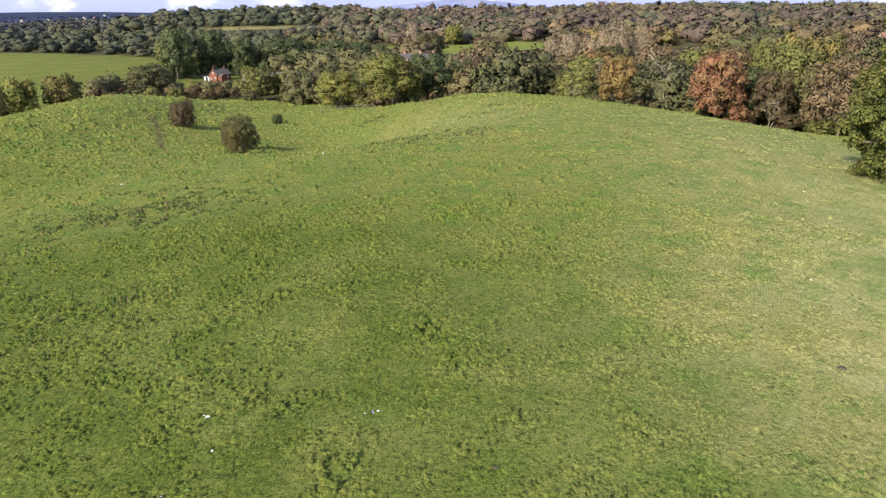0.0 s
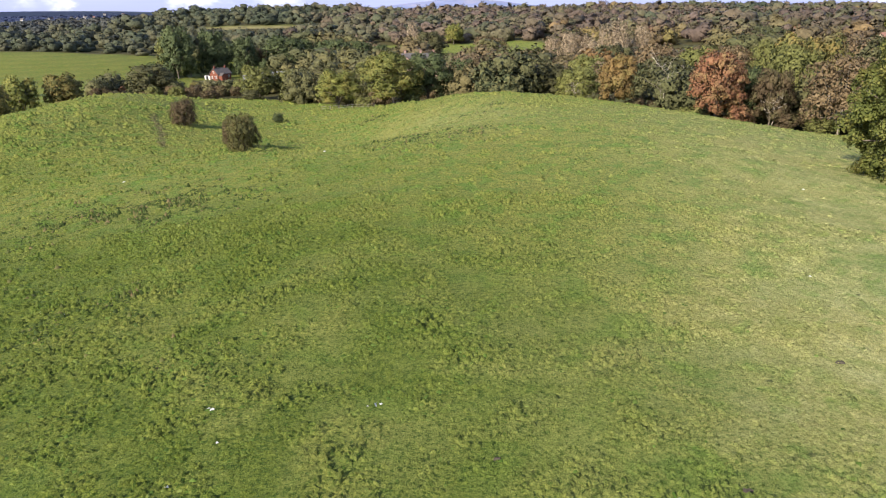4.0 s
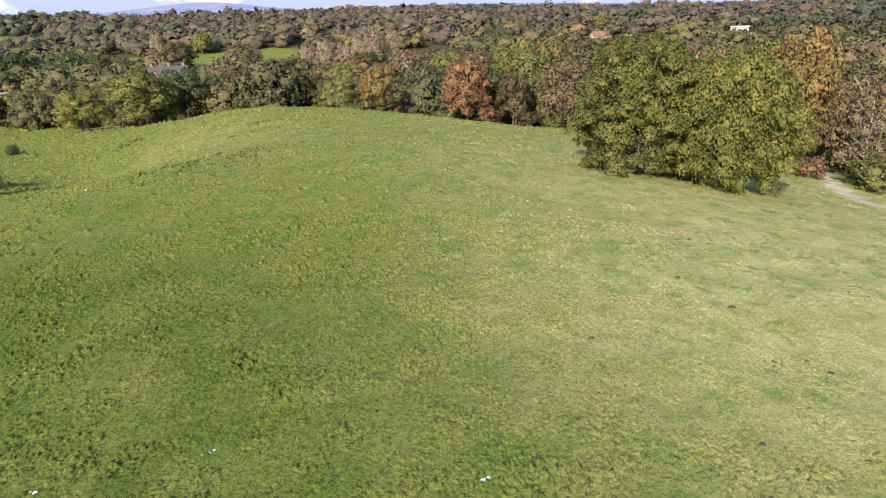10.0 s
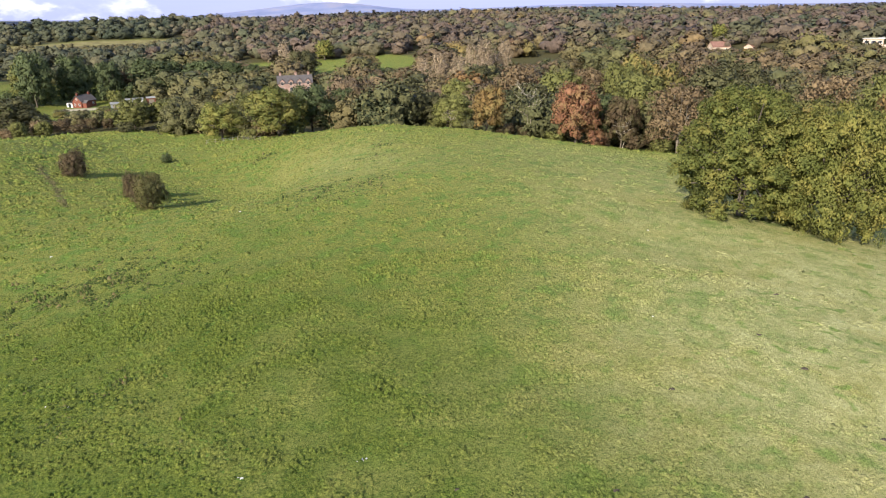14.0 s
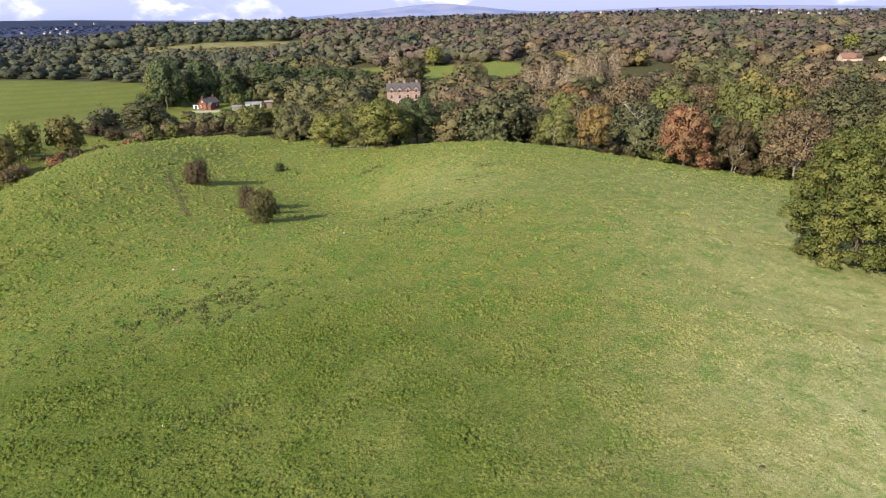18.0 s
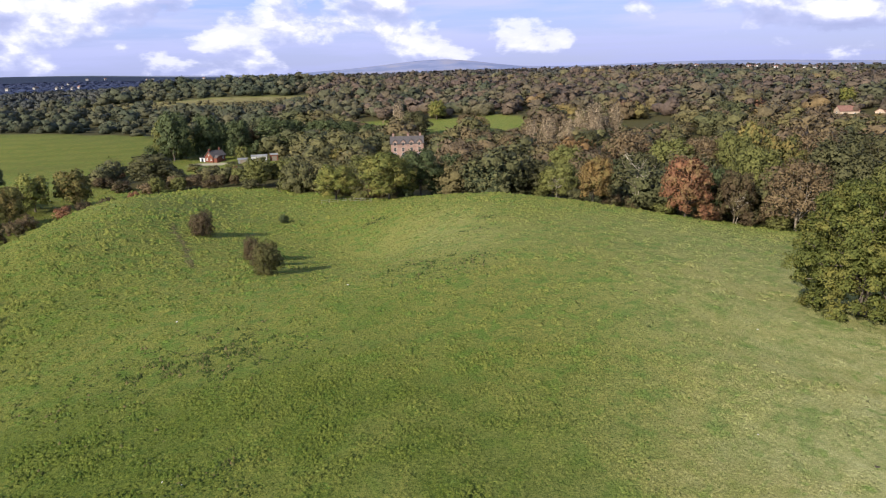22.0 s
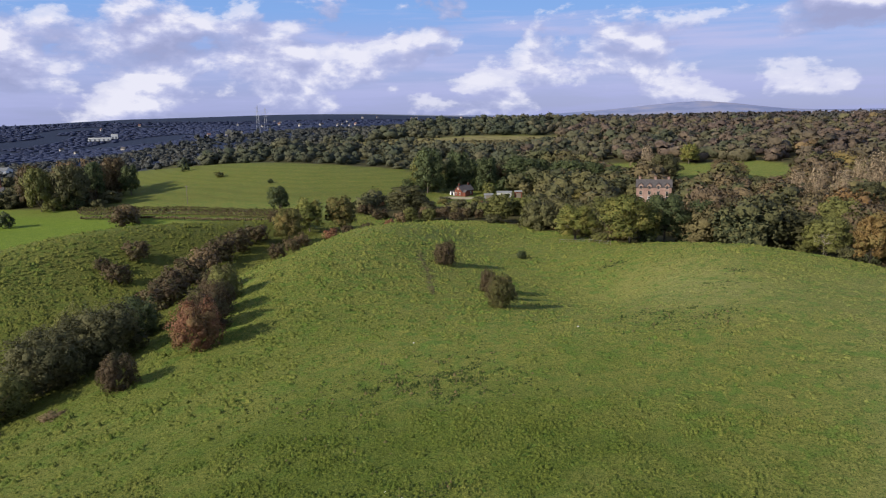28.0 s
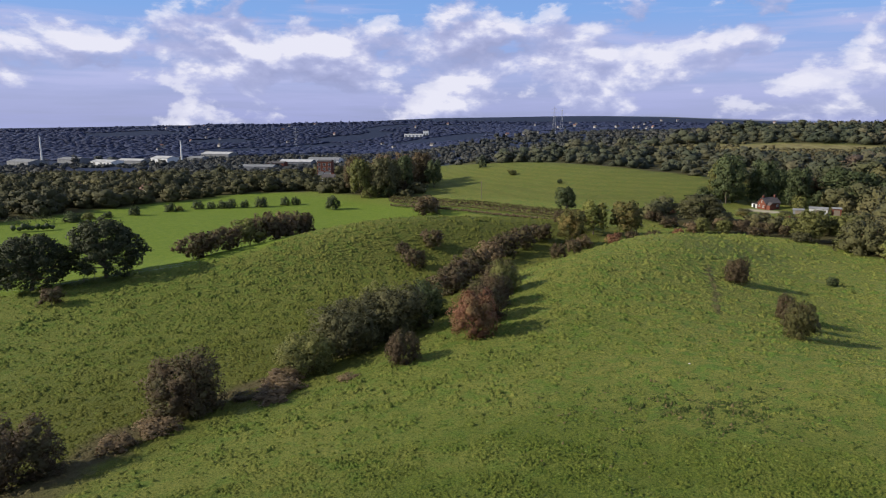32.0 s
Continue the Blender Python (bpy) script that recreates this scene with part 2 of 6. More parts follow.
def ground_material():
    m, t, s = material("pasture", 0.9)
    s.inputs["Specular IOR Level"].default_value = 0.1
    tuft = noise_at(t, 2.6, 7, 0.72)
    fine = noise_at(t, 12.0, 4, 0.70)
    patch = noise_at(t, 0.10, 6, 0.62, 0.8)
    blot = noise_at(t, 0.42, 6, 0.66, 0.4)
    speck, bright = noise_at(t, 5.5, 3, 0.6), noise_at(t, 8.5, 3, 0.6)
    arid = attribute(t, "dry")
    grass = color_ramp(t, tuft, [(0.34, (0.084, 0.112, 0.016)), (0.5, (0.180, 0.186, 0.043)), (0.66, (0.262, 0.256, 0.064))])
    grass = mix_color(t, 0.50, grass, color_ramp(t, fine, [(0.36, (0.084, 0.112, 0.016)), (0.5, (0.180, 0.186, 0.043)), (0.64, (0.262, 0.256, 0.064))]))
    clump = noise_at(t, (1.5, 1.5, 1.0), 4, 0.62)
    grass = mix_color(t, color_ramp(t, clump, [(0.36, 0.70), (0.46, 0.0)]), grass, (0.056, 0.084, 0.014))
    green = mix_color(t, color_ramp(t, blot, [(0.50, 0.0), (0.60, 0.8)]), grass, mix_color(t, fine, (0.052, 0.114, 0.018), (0.127, 0.206, 0.037)))
    straw = mix_color(t, math_node(t, "MULTIPLY", color_ramp(t, patch, [(0.46, 0.0), (0.60, 0.8)]), math_node(t, "ADD", 0.20, math_node(t, "MULTIPLY", arid, 0.6))), green, color_ramp(t, fine, [(0.36, (0.154, 0.124, 0.027)), (0.64, (0.427, 0.340, 0.109))]))
    blend = math_node(t, "ADD", math_node(t, "MULTIPLY", fine, 0.5), math_node(t, "MULTIPLY", tuft, 0.5))
    # straw-dry grass; glare opposite the sun is painted in as extra paleness
    dry = mix_color(t, math_node(t, "MULTIPLY", arid, color_ramp(t, blot, [(0.36, 1.0), (0.66, 0.3)])), straw, color_ramp(t, blend, [(0.38, (0.262, 0.262, 0.092)), (0.62, (0.470, 0.435, 0.215))]))
    # lusher rings where dung has fed the sward
    ring = color_ramp(t, noise_at(t, 0.55, 3, 0.5, 0.6), [(0.60, 0.0), (0.68, 0.75)])
    dry = mix_color(t, math_node(t, "MULTIPLY", ring, arid), dry, mix_color(t, fine, (0.072, 0.152, 0.022), (0.181, 0.248, 0.056)))
    # deep green, well-fed sward with tall dark tussocks
    rich = mix_color(t, color_ramp(t, blend, [(0.40, 0.0), (0.60, 1.0)]), (0.036, 0.062, 0.009), (0.140, 0.164, 0.024))
    dry = mix_color(t, math_node(t, "MULTIPLY", attribute(t, "deep"), color_ramp(t, patch, [(0.38, 0.95), (0.62, 0.55)])), dry, rich)
    # small darker plants, with tuft shadows put into the colour as specks
    dry = mix_color(t, math_node(t, "MULTIPLY", color_ramp(t, speck, [(0.38, 0.85), (0.46, 0.0)]), math_node(t, "SUBTRACT", 1.15, arid, True)), dry, (0.036, 0.064, 0.010))
    dry = mix_color(t, color_ramp(t, bright, [(0.57, 0.0), (0.66, 0.28)]), dry, (0.290, 0.310, 0.085))
    lush_c = mix_color(t, color_ramp(t, blot, [(0.35, 0.0), (0.65, 1.0)]), (0.114, 0.172, 0.020), (0.170, 0.218, 0.030))
    lush_c = mix_color(t, color_ramp(t, speck, [(0.40, 0.5), (0.50, 0.0)]), lush_c, (0.068, 0.108, 0.012))
    lush = mix_color(t, attribute(t, "lush"), dry, lush_c)
    band = node(t, "ShaderNodeTexWave", {"Scale": 0.15, "Distortion": 4.5, "Detail": 4.0, "Detail Scale": 0.6})
    band.wave_type, band.bands_direction = "BANDS", "Z"
    wire(t, place_coord(t, (0.15, 0.15, 1.6)), band.inputs["Vector"])
    lush = mix_color(t, math_node(t, "MULTIPLY", attribute(t, "terrace"), color_ramp(t, band.outputs["Fac"], [(0.2, 0.28), (0.6, 0.0)])), lush, (0.077, 0.088, 0.019))
    floor_c = mix_color(t, tuft, (0.050, 0.040, 0.020), (0.085, 0.080, 0.030))
    # coarse grass, darkened further: shade of the turned slope is painted in
    rank = mix_color(t, math_node(t, "MULTIPLY", attribute(t, "rank"), 0.85), lush, mix_color(t, blend, (0.040, 0.050, 0.009), (0.126, 0.122, 0.024)))
    heath = mix_color(t, attribute(t, "heath"), rank, mix_color(t, color_ramp(t, patch, [(0.4, 0.0), (0.6, 1.0)]), (0.150, 0.125, 0.050), (0.235, 0.205, 0.085)))
    # far valley ground: distance haze put into a dark blue colour
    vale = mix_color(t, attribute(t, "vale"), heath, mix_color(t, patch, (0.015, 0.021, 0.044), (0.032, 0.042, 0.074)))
    # far moor hills: pale blue distance haze is painted into their colour
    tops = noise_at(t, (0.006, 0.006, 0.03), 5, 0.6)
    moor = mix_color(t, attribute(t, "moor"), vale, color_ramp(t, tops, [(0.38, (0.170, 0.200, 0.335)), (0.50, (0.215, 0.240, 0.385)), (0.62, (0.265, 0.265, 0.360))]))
    wood = mix_color(t, attribute(t, "wood"), moor, floor_c)
    path_c = mix_color(t, tuft, (0.42, 0.35, 0.28), (0.60, 0.52, 0.43))
    path = mix_color(t, attribute(t, "track"), wood, path_c)
    mud = mix_color(t, attribute(t, "mud"), path, mix_color(t, tuft, (0.045, 0.035, 0.022), (0.13, 0.10, 0.055)))
    wire(t, mud, s.inputs["Base Color"])
    add_bump(t, s, math_node(t, "ADD", tuft, math_node(t, "MULTIPLY", fine, 0.45)), 0.60, 0.26)
    return m


def foliage_material(name, dark, mid, light, accent=None, through=0.25):
    """Leaves: colour varies from leaf clump to leaf clump, in drifts through the crown and from tree to tree."""
    m, t, s = material(name, 0.65)
    drift = noise_at(t, 0.35, 3)
    leaf = node(t, "ShaderNodeNewGeometry").outputs["Random Per Island"]
    who = node(t, "ShaderNodeObjectInfo").outputs["Random"]
    f = math_node(t, "ADD", math_node(t, "MULTIPLY", leaf, 0.35), math_node(t, "MULTIPLY", drift, 0.65))
    c = color_ramp(t, f, [(0.15, dark), (0.5, mid), (0.85, light)])
    if accent:
        c = mix_color(t, color_ramp(t, math_node(t, "ADD", drift, math_node(t, "MULTIPLY", leaf, 0.15)), [(0.55, 0.0), (0.72, 0.8)]), c, accent)
    hsv = node(t, "ShaderNodeHueSaturation", {"Hue": 0.5, "Saturation": 0.92})
    spray = noise_at(t, 3.2, 4, 0.75)
    wire(t, math_node(t, "ADD", math_node(t, "MULTIPLY", who, 0.35), math_node(t, "ADD", 0.40, math_node(t, "MULTIPLY", spray, 1.25))), hsv.inputs["Value"])
    wire(t, c, hsv.inputs["Color"])
    wire(t, hsv.outputs[0], s.inputs["Base Color"])
    add_bump(t, s, spray, 0.7, 0.25)
    back = node(t, "ShaderNodeBsdfTranslucent")
    wire(t, hsv.outputs[0], back.inputs["Color"])
    mix = node(t, "ShaderNodeMixShader", {0: through})
    wire(t, s.outputs[0], mix.inputs[1])
    wire(t, back.outputs[0], mix.inputs[2])
    wire(t, mix.outputs[0], t.nodes["Material Output"].inputs[0])
    return m


def wood_material(name, ramp_stops):
    """Leaves of a joined wood: the hue goes from tree to tree by the attribute tint."""
    m, t, s = material(name, 0.7)
    leaf = node(t, "ShaderNodeNewGeometry").outputs["Random Per Island"]
    c = color_ramp(t, attribute(t, "tint"), ramp_stops)
    hsv = node(t, "ShaderNodeHueSaturation", {"Hue": 0.5, "Saturation": 1.0})
    spray, clump = noise_at(t, 1.3, 4, 0.7), noise_at(t, 0.34, 3, 0.6, 0.3)
    mottle = color_ramp(t, clump, [(0.34, 0.66), (0.62, 1.14)])
    wire(t, math_node(t, "MULTIPLY", mottle, math_node(t, "ADD", math_node(t, "ADD", math_node(t, "MULTIPLY", leaf, 0.25), 0.80), math_node(t, "MULTIPLY", spray, 0.55))), hsv.inputs["Value"])
    wire(t, c, hsv.inputs["Color"])
    wire(t, hsv.outputs[0], s.inputs["Base Color"])
    add_bump(t, s, math_node(t, "ADD", spray, math_node(t, "MULTIPLY", clump, 1.4)), 1.0, 0.6)
    return m


def bark_material(name, a, b):
    m, t, s = material(name, 0.85)
    n = noise_at(t, (3, 3, 0.8), 5, 0.65)
    wire(t, color_ramp(t, n, [(0.3, a), (0.7, b)]), s.inputs["Base Color"])
    add_bump(t, s, n, 0.6, 0.05)
    return m


def plain_material(name, a, b, rough=0.7, scale=1.5, bump_by=0.3):
    m, t, s = material(name, rough)
    n = noise_at(t, scale, 5, 0.6)
    wire(t, color_ramp(t, n, [(0.3, a), (0.7, b)]), s.inputs["Base Color"])
    add_bump(t, s, n, bump_by, 0.02)
    return m


PASTURE = ground_material()
GREY_BARK = bark_material("grey_bark", (0.16, 0.13, 0.10), (0.30, 0.25, 0.20))
BARK = bark_material("bark", (0.07, 0.055, 0.04), (0.17, 0.14, 0.11))
TAN_BARK = bark_material("tan_bark", (0.24, 0.175, 0.115), (0.42, 0.32, 0.22))
PALE_BARK = bark_material("pale_bark", (0.32, 0.27, 0.21), (0.52, 0.46, 0.38))
LEAVES = {
    "dark": foliage_material("dark_leaves", (0.030, 0.042, 0.014), (0.064, 0.083, 0.028), (0.116, 0.136, 0.048)),
    "olive": foliage_material("olive_leaves", (0.062, 0.068, 0.016), (0.138, 0.140, 0.033), (0.225, 0.214, 0.053)),
    "grey": foliage_material("grey_leaves", (0.038, 0.038, 0.014), (0.084, 0.080, 0.030), (0.138, 0.128, 0.050)),
    "lime": foliage_material("lime_leaves", (0.058, 0.070, 0.014), (0.148, 0.158, 0.028), (0.240, 0.240, 0.046), (0.235, 0.195, 0.040)),
    "gold": foliage_material("gold_leaves", (0.058, 0.058, 0.014), (0.125, 0.118, 0.028), (0.200, 0.176, 0.042), (0.230, 0.155, 0.038)),
    "orange": foliage_material("orange_leaves", (0.100, 0.064, 0.019), (0.230, 0.138, 0.038), (0.370, 0.220, 0.056), (0.200, 0.170, 0.048)),
    "rust": foliage_material("rust_leaves", (0.085, 0.034, 0.016), (0.200, 0.082, 0.036), (0.290, 0.140, 0.060), (0.190, 0.130, 0.045)),
    "brown": foliage_material("brown_leaves", (0.070, 0.044, 0.022), (0.165, 0.110, 0.052), (0.260, 0.182, 0.088)),
    "plum": foliage_material("plum_leaves", (0.042, 0.026, 0.012), (0.088, 0.058, 0.027), (0.140, 0.098, 0.046), (0.098, 0.088, 0.032)),
    "tan": foliage_material("tan_leaves", (0.180, 0.128, 0.074), (0.320, 0.238, 0.142), (0.420, 0.320, 0.200)),
    "thorn": foliage_material("thorn_leaves", (0.050, 0.050, 0.013), (0.112, 0.104, 0.027), (0.185, 0.165, 0.044), (0.150, 0.105, 0.040)),
    # dark brown-green leaves, deepened: backlit shade is put into the colour
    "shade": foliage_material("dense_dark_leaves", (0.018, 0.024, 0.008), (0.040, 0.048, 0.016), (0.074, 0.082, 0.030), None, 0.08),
    "oak": foliage_material("broad_leaves", (0.058, 0.070, 0.013), (0.138, 0.156, 0.027), (0.222, 0.234, 0.045), (0.245, 0.216, 0.044), 0.38),
    "weep": foliage_material("hanging_leaves", (0.066, 0.073, 0.014), (0.156, 0.164, 0.029), (0.248, 0.246, 0.047), (0.280, 0.236, 0.046), 0.38),
}
WOODS = wood_material("mixed_wood_leaves", [
    (0.0, (0.049, 0.057, 0.025)), (0.18, (0.076, 0.076, 0.031)), (0.34, (0.114, 0.102, 0.039)), (0.48, (0.136, 0.097, 0.050)), (0.62, (0.115, 0.081, 0.050)),
    (0.76, (0.125, 0.111, 0.039)), (0.90, (0.182, 0.125, 0.042)), (1.0, (0.187, 0.096, 0.042))])
# the mixed wood's hues, darker, with haze greyed into the colour
HAZY_HILL_WOODS = wood_material("hillside_wood_leaves", [
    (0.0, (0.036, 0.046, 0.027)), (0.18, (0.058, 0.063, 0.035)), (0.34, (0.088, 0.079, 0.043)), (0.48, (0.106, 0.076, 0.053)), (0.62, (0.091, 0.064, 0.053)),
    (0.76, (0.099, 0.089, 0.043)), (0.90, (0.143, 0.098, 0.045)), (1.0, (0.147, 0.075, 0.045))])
# aerial haze is mixed into these leaf colours as extra blue
HAZY_FAR_WOODS = wood_material("distant_wood_leaves", [
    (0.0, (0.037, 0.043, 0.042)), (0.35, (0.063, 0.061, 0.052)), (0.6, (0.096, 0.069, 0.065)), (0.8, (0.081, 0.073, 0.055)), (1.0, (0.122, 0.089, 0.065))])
WEST_WOODS = wood_material("western_wood_leaves", [
    (0.0, (0.040, 0.042, 0.017)), (0.35, (0.080, 0.072, 0.025)), (0.6, (0.134, 0.103, 0.034)), (0.8, (0.117, 0.072, 0.035)), (1.0, (0.200, 0.132, 0.035))])
# cloud shade and distance haze are put into the ridge's leaf colour
HAZY_RIDGE_WOODS = wood_material("dark_ridge_leaves", [(0.0, (0.020, 0.027, 0.064)), (0.6, (0.028, 0.036, 0.080)), (1.0, (0.040, 0.045, 0.088))])
SCRUB = wood_material("scrub_leaves", [(0.0, (0.075, 0.071, 0.030)), (0.5, (0.124, 0.098, 0.049)), (1.0, (0.154, 0.112, 0.060))])


# ---- mesh helpers ----
def quads(name, verts, faces, mats, attrs=None, smooth=False, normals=None):
    """A mesh from arrays: verts (n, 3), faces (m, 3 or 4)."""
    verts, faces = np.asarray(verts, np.float32), np.asarray(faces, np.int32)
    me = bpy.data.meshes.new(name)
    k = faces.shape[1]
    me.vertices.add(len(verts))
    me.vertices.foreach_set("co", verts.ravel())
    me.loops.add(faces.size)
    me.loops.foreach_set("vertex_index", faces.ravel())
    me.polygons.add(len(faces))
    me.polygons.foreach_set("loop_start", np.arange(0, faces.size, k, dtype=np.int32))
    me.polygons.foreach_set("loop_total", np.full(len(faces), k, np.int32))
    if smooth:
        me.polygons.foreach_set("use_smooth", np.ones(len(faces), bool))
    if normals is not None:
        me.attributes.new("custom_normal", "FLOAT_VECTOR", "POINT").data.foreach_set("vector", np.asarray(normals, np.float32).ravel())
    for key, values in (attrs or {}).items():
        me.attributes.new(key, "FLOAT", "POINT").data.foreach_set("value", np.asarray(values, np.float32))
    for m in mats if isinstance(mats, (list, tuple)) else [mats]:
        me.materials.append(m)
    me.update(calc_edges=True)
    return me


def part(name, bm, mat, parent, label=""):
    """Links a bmesh, or a finished mesh, as one mesh object under a thing or a part."""
    if isinstance(bm, bmesh.types.BMesh):
        me = bpy.data.meshes.new(name)
        bm.to_mesh(me)
        bm.free()
        me.materials.append(mat)
    else:
        me = bm
    ob = new(name, me)
    ob.parent = parent
    return tagged(ob, label)


def tubes(paths, sides=5):
    """Tapered tubes along paths of (x, y, z, radius) rows: verts and quads."""
    vs, fs, base = [], [], 0
    ring = np.arange(sides) * 2 * math.pi / sides
    for p in paths:
        p = np.asarray(p, float)
        way = np.gradient(p[:, :3], axis=0)
        way /= np.linalg.norm(way, axis=1)[:, None] + 1e-9
        ref = np.where(np.abs(way[:, 2:]) > 0.9, [[1.0, 0, 0]], [[0, 0, 1.0]])
        a = np.cross(way, ref)
        a /= np.linalg.norm(a, axis=1)[:, None] + 1e-9
        b = np.cross(way, a)
        v = p[:, None, :3] + p[:, None, 3:] * (a[:, None] * np.cos(ring)[None, :, None] + b[:, None] * np.sin(ring)[None, :, None])
        n = len(p)
        vs.append(v.reshape(-1, 3))
        i, j = np.meshgrid(np.arange(n - 1), np.arange(sides), indexing="ij")
        k = (j + 1) % sides
        fs.append(np.stack([base + i * sides + j, base + i * sides + k, base + (i + 1) * sides + k, base + (i + 1) * sides + j], -1).reshape(-1, 4))
        base += n * sides
    return np.concatenate(vs), np.concatenate(fs)


CORNERS = np.array([(a, b, c) for a in (-1, 1) for b in (-1, 1) for c in (-1, 1)], float) / math.sqrt(3)
POINTS = np.array([(1, 0, 0), (-1, 0, 0), (0, 1, 0), (0, -1, 0), (0, 0, 1), (0, 0, -1)], float)
ROUND = np.concatenate([CORNERS, POINTS])


def round_faces():
    """The twelve four-sided faces of a small rounded solid: one over every edge of a cube."""
    out = []
    for i in range(8):
        for j in range(i + 1, 8):
            if abs(np.linalg.norm(CORNERS[i] - CORNERS[j]) - 2 / math.sqrt(3)) < 1e-6:
                mid = CORNERS[i] + CORNERS[j]
                near = sorted(range(6), key=lambda k: -POINTS[k] @ mid)[:2]
                q = [i, 8 + near[0], j, 8 + near[1]]
                side = np.cross(ROUND[q[1]] - ROUND[q[0]], ROUND[q[2]] - ROUND[q[0]])
                out.append(q if side @ mid > 0 else q[::-1])
    return np.array(out)


ROUND_FACES = round_faces()


def unit(v):
    return v / (np.linalg.norm(v, axis=-1, keepdims=True) + 1e-9)


def leaf_cloud(rng, lobes, n, leaf, hang=0.0, spread=0.45, floor=-0.55, body=0.52, crown=0.75, clumps=9):
    """Leaf sprays in small clumps that sit on rounded boughs (x, y, z, rx, ry, rz): verts, quads and soft normals."""
    lobes = np.asarray(lobes, float)
    count = len(lobes)
    out = unit(rng.normal(size=(count, clumps, 3)))
    out[..., 2] = np.where(out[..., 2] < floor, -out[..., 2], out[..., 2])
    share = 0.30 + 0.26 * rng.random((count, clumps, 1))
    heart = lobes[:, None, :3] + lobes[:, None, 3:] * out * (0.62 + 0.24 * rng.random((count, clumps, 1)))
    w = lobes[:, 3] * (lobes[:, 5] + lobes[:, 4])
    pick = rng.choice(count, int(n * 1.9), p=w / w.sum())
    which = rng.integers(clumps, size=len(pick))
    d = unit(rng.normal(size=(len(pick), 3)) + out[pick, which] * 0.75 + [0, 0, 0.15])
    reach = 1.06 - spread * rng.random(len(pick)) ** 1.6 + 0.30 * (rng.random(len(pick)) < 0.07)
    size = lobes[pick, 3:] * share[pick, which] * [1, 1, 1 + 0.5 * hang]
    c = heart[pick, which] + size * d * reach[:, None]
    # between the clumps, thinner leaf on the bough itself
    loose = rng.random(len(pick)) < 0.42
    way = unit(rng.normal(size=(len(pick), 3)) + [0, 0, 0.1])
    way[:, 2] = np.where(way[:, 2] < floor, -way[:, 2], way[:, 2])
    d = np.where(loose[:, None], way, d)
    c = np.where(loose[:, None], lobes[pick, :3] + lobes[pick, 3:] * way * (0.72 + 0.24 * rng.random((len(pick), 1))), c)
    inside = np.zeros(len(c), bool)
    for k, l in enumerate(lobes):
        inside |= (pick != k) & ((((c - l[:3]) / (l[3:] * 0.74)) ** 2).sum(1) < 1)
    c, d, pick, which = c[~inside][:n], d[~inside][:n], pick[~inside][:n], which[~inside][:n]
    nor = unit(d * 0.75 + rng.normal(size=c.shape) * 0.42 + [0, 0, 0.15])
    u = unit(np.cross(nor, rng.normal(size=c.shape)))
    if hang:
        u = u * (1 - hang) + np.array([0, 0, -1.0]) * hang
        u = unit(u - nor * (u * nor).sum(1)[:, None])
    v = np.cross(nor, u)
    s = leaf * (0.5 + 0.9 * rng.random((len(c), 1)))
    e = s * (0.55 + 0.3 * rng.random((len(c), 1)))
    fold = nor * s * 0.28
    q = np.stack([c - u * s, c - v * e - fold, c + u * s * 1.1, c + v * e - fold], 1).reshape(-1, 3)
    middle = lobes[:, :3].mean(0)
    wide = np.abs(lobes[:, :3] - middle).max(0) + lobes[:, 3:].mean(0)
    whole = unit((c - middle) / wide)
    lean = np.where(loose[~inside][:n, None], d, out[pick, which])
    soft = np.repeat(unit(d * 0.55 + lean * 0.40 + nor * 0.45 + whole * crown + [0, 0, 0.20]), 4, axis=0)
    f = np.arange(len(q), dtype=np.int32).reshape(-1, 4)
    if body:
        # the dense dark inside of the crown, well under the sprays
        for l, a in zip(lobes, rng.random(count) * 6.28):
            p = ROUND * (1 + 0.1 * rng.normal(size=(14, 1)))
            p = np.stack([p[:, 0] * math.cos(a) - p[:, 1] * math.sin(a), p[:, 0] * math.sin(a) + p[:, 1] * math.cos(a), p[:, 2]], 1)
            at = l[:3] * [0.94, 0.94, 1] + l[3:] * p * body
            f = np.concatenate([f, ROUND_FACES + len(q)])
            q, soft = np.concatenate([q, at]), np.concatenate([soft, unit(p + unit((at - middle) / wide) * crown)])
    return q, f, soft


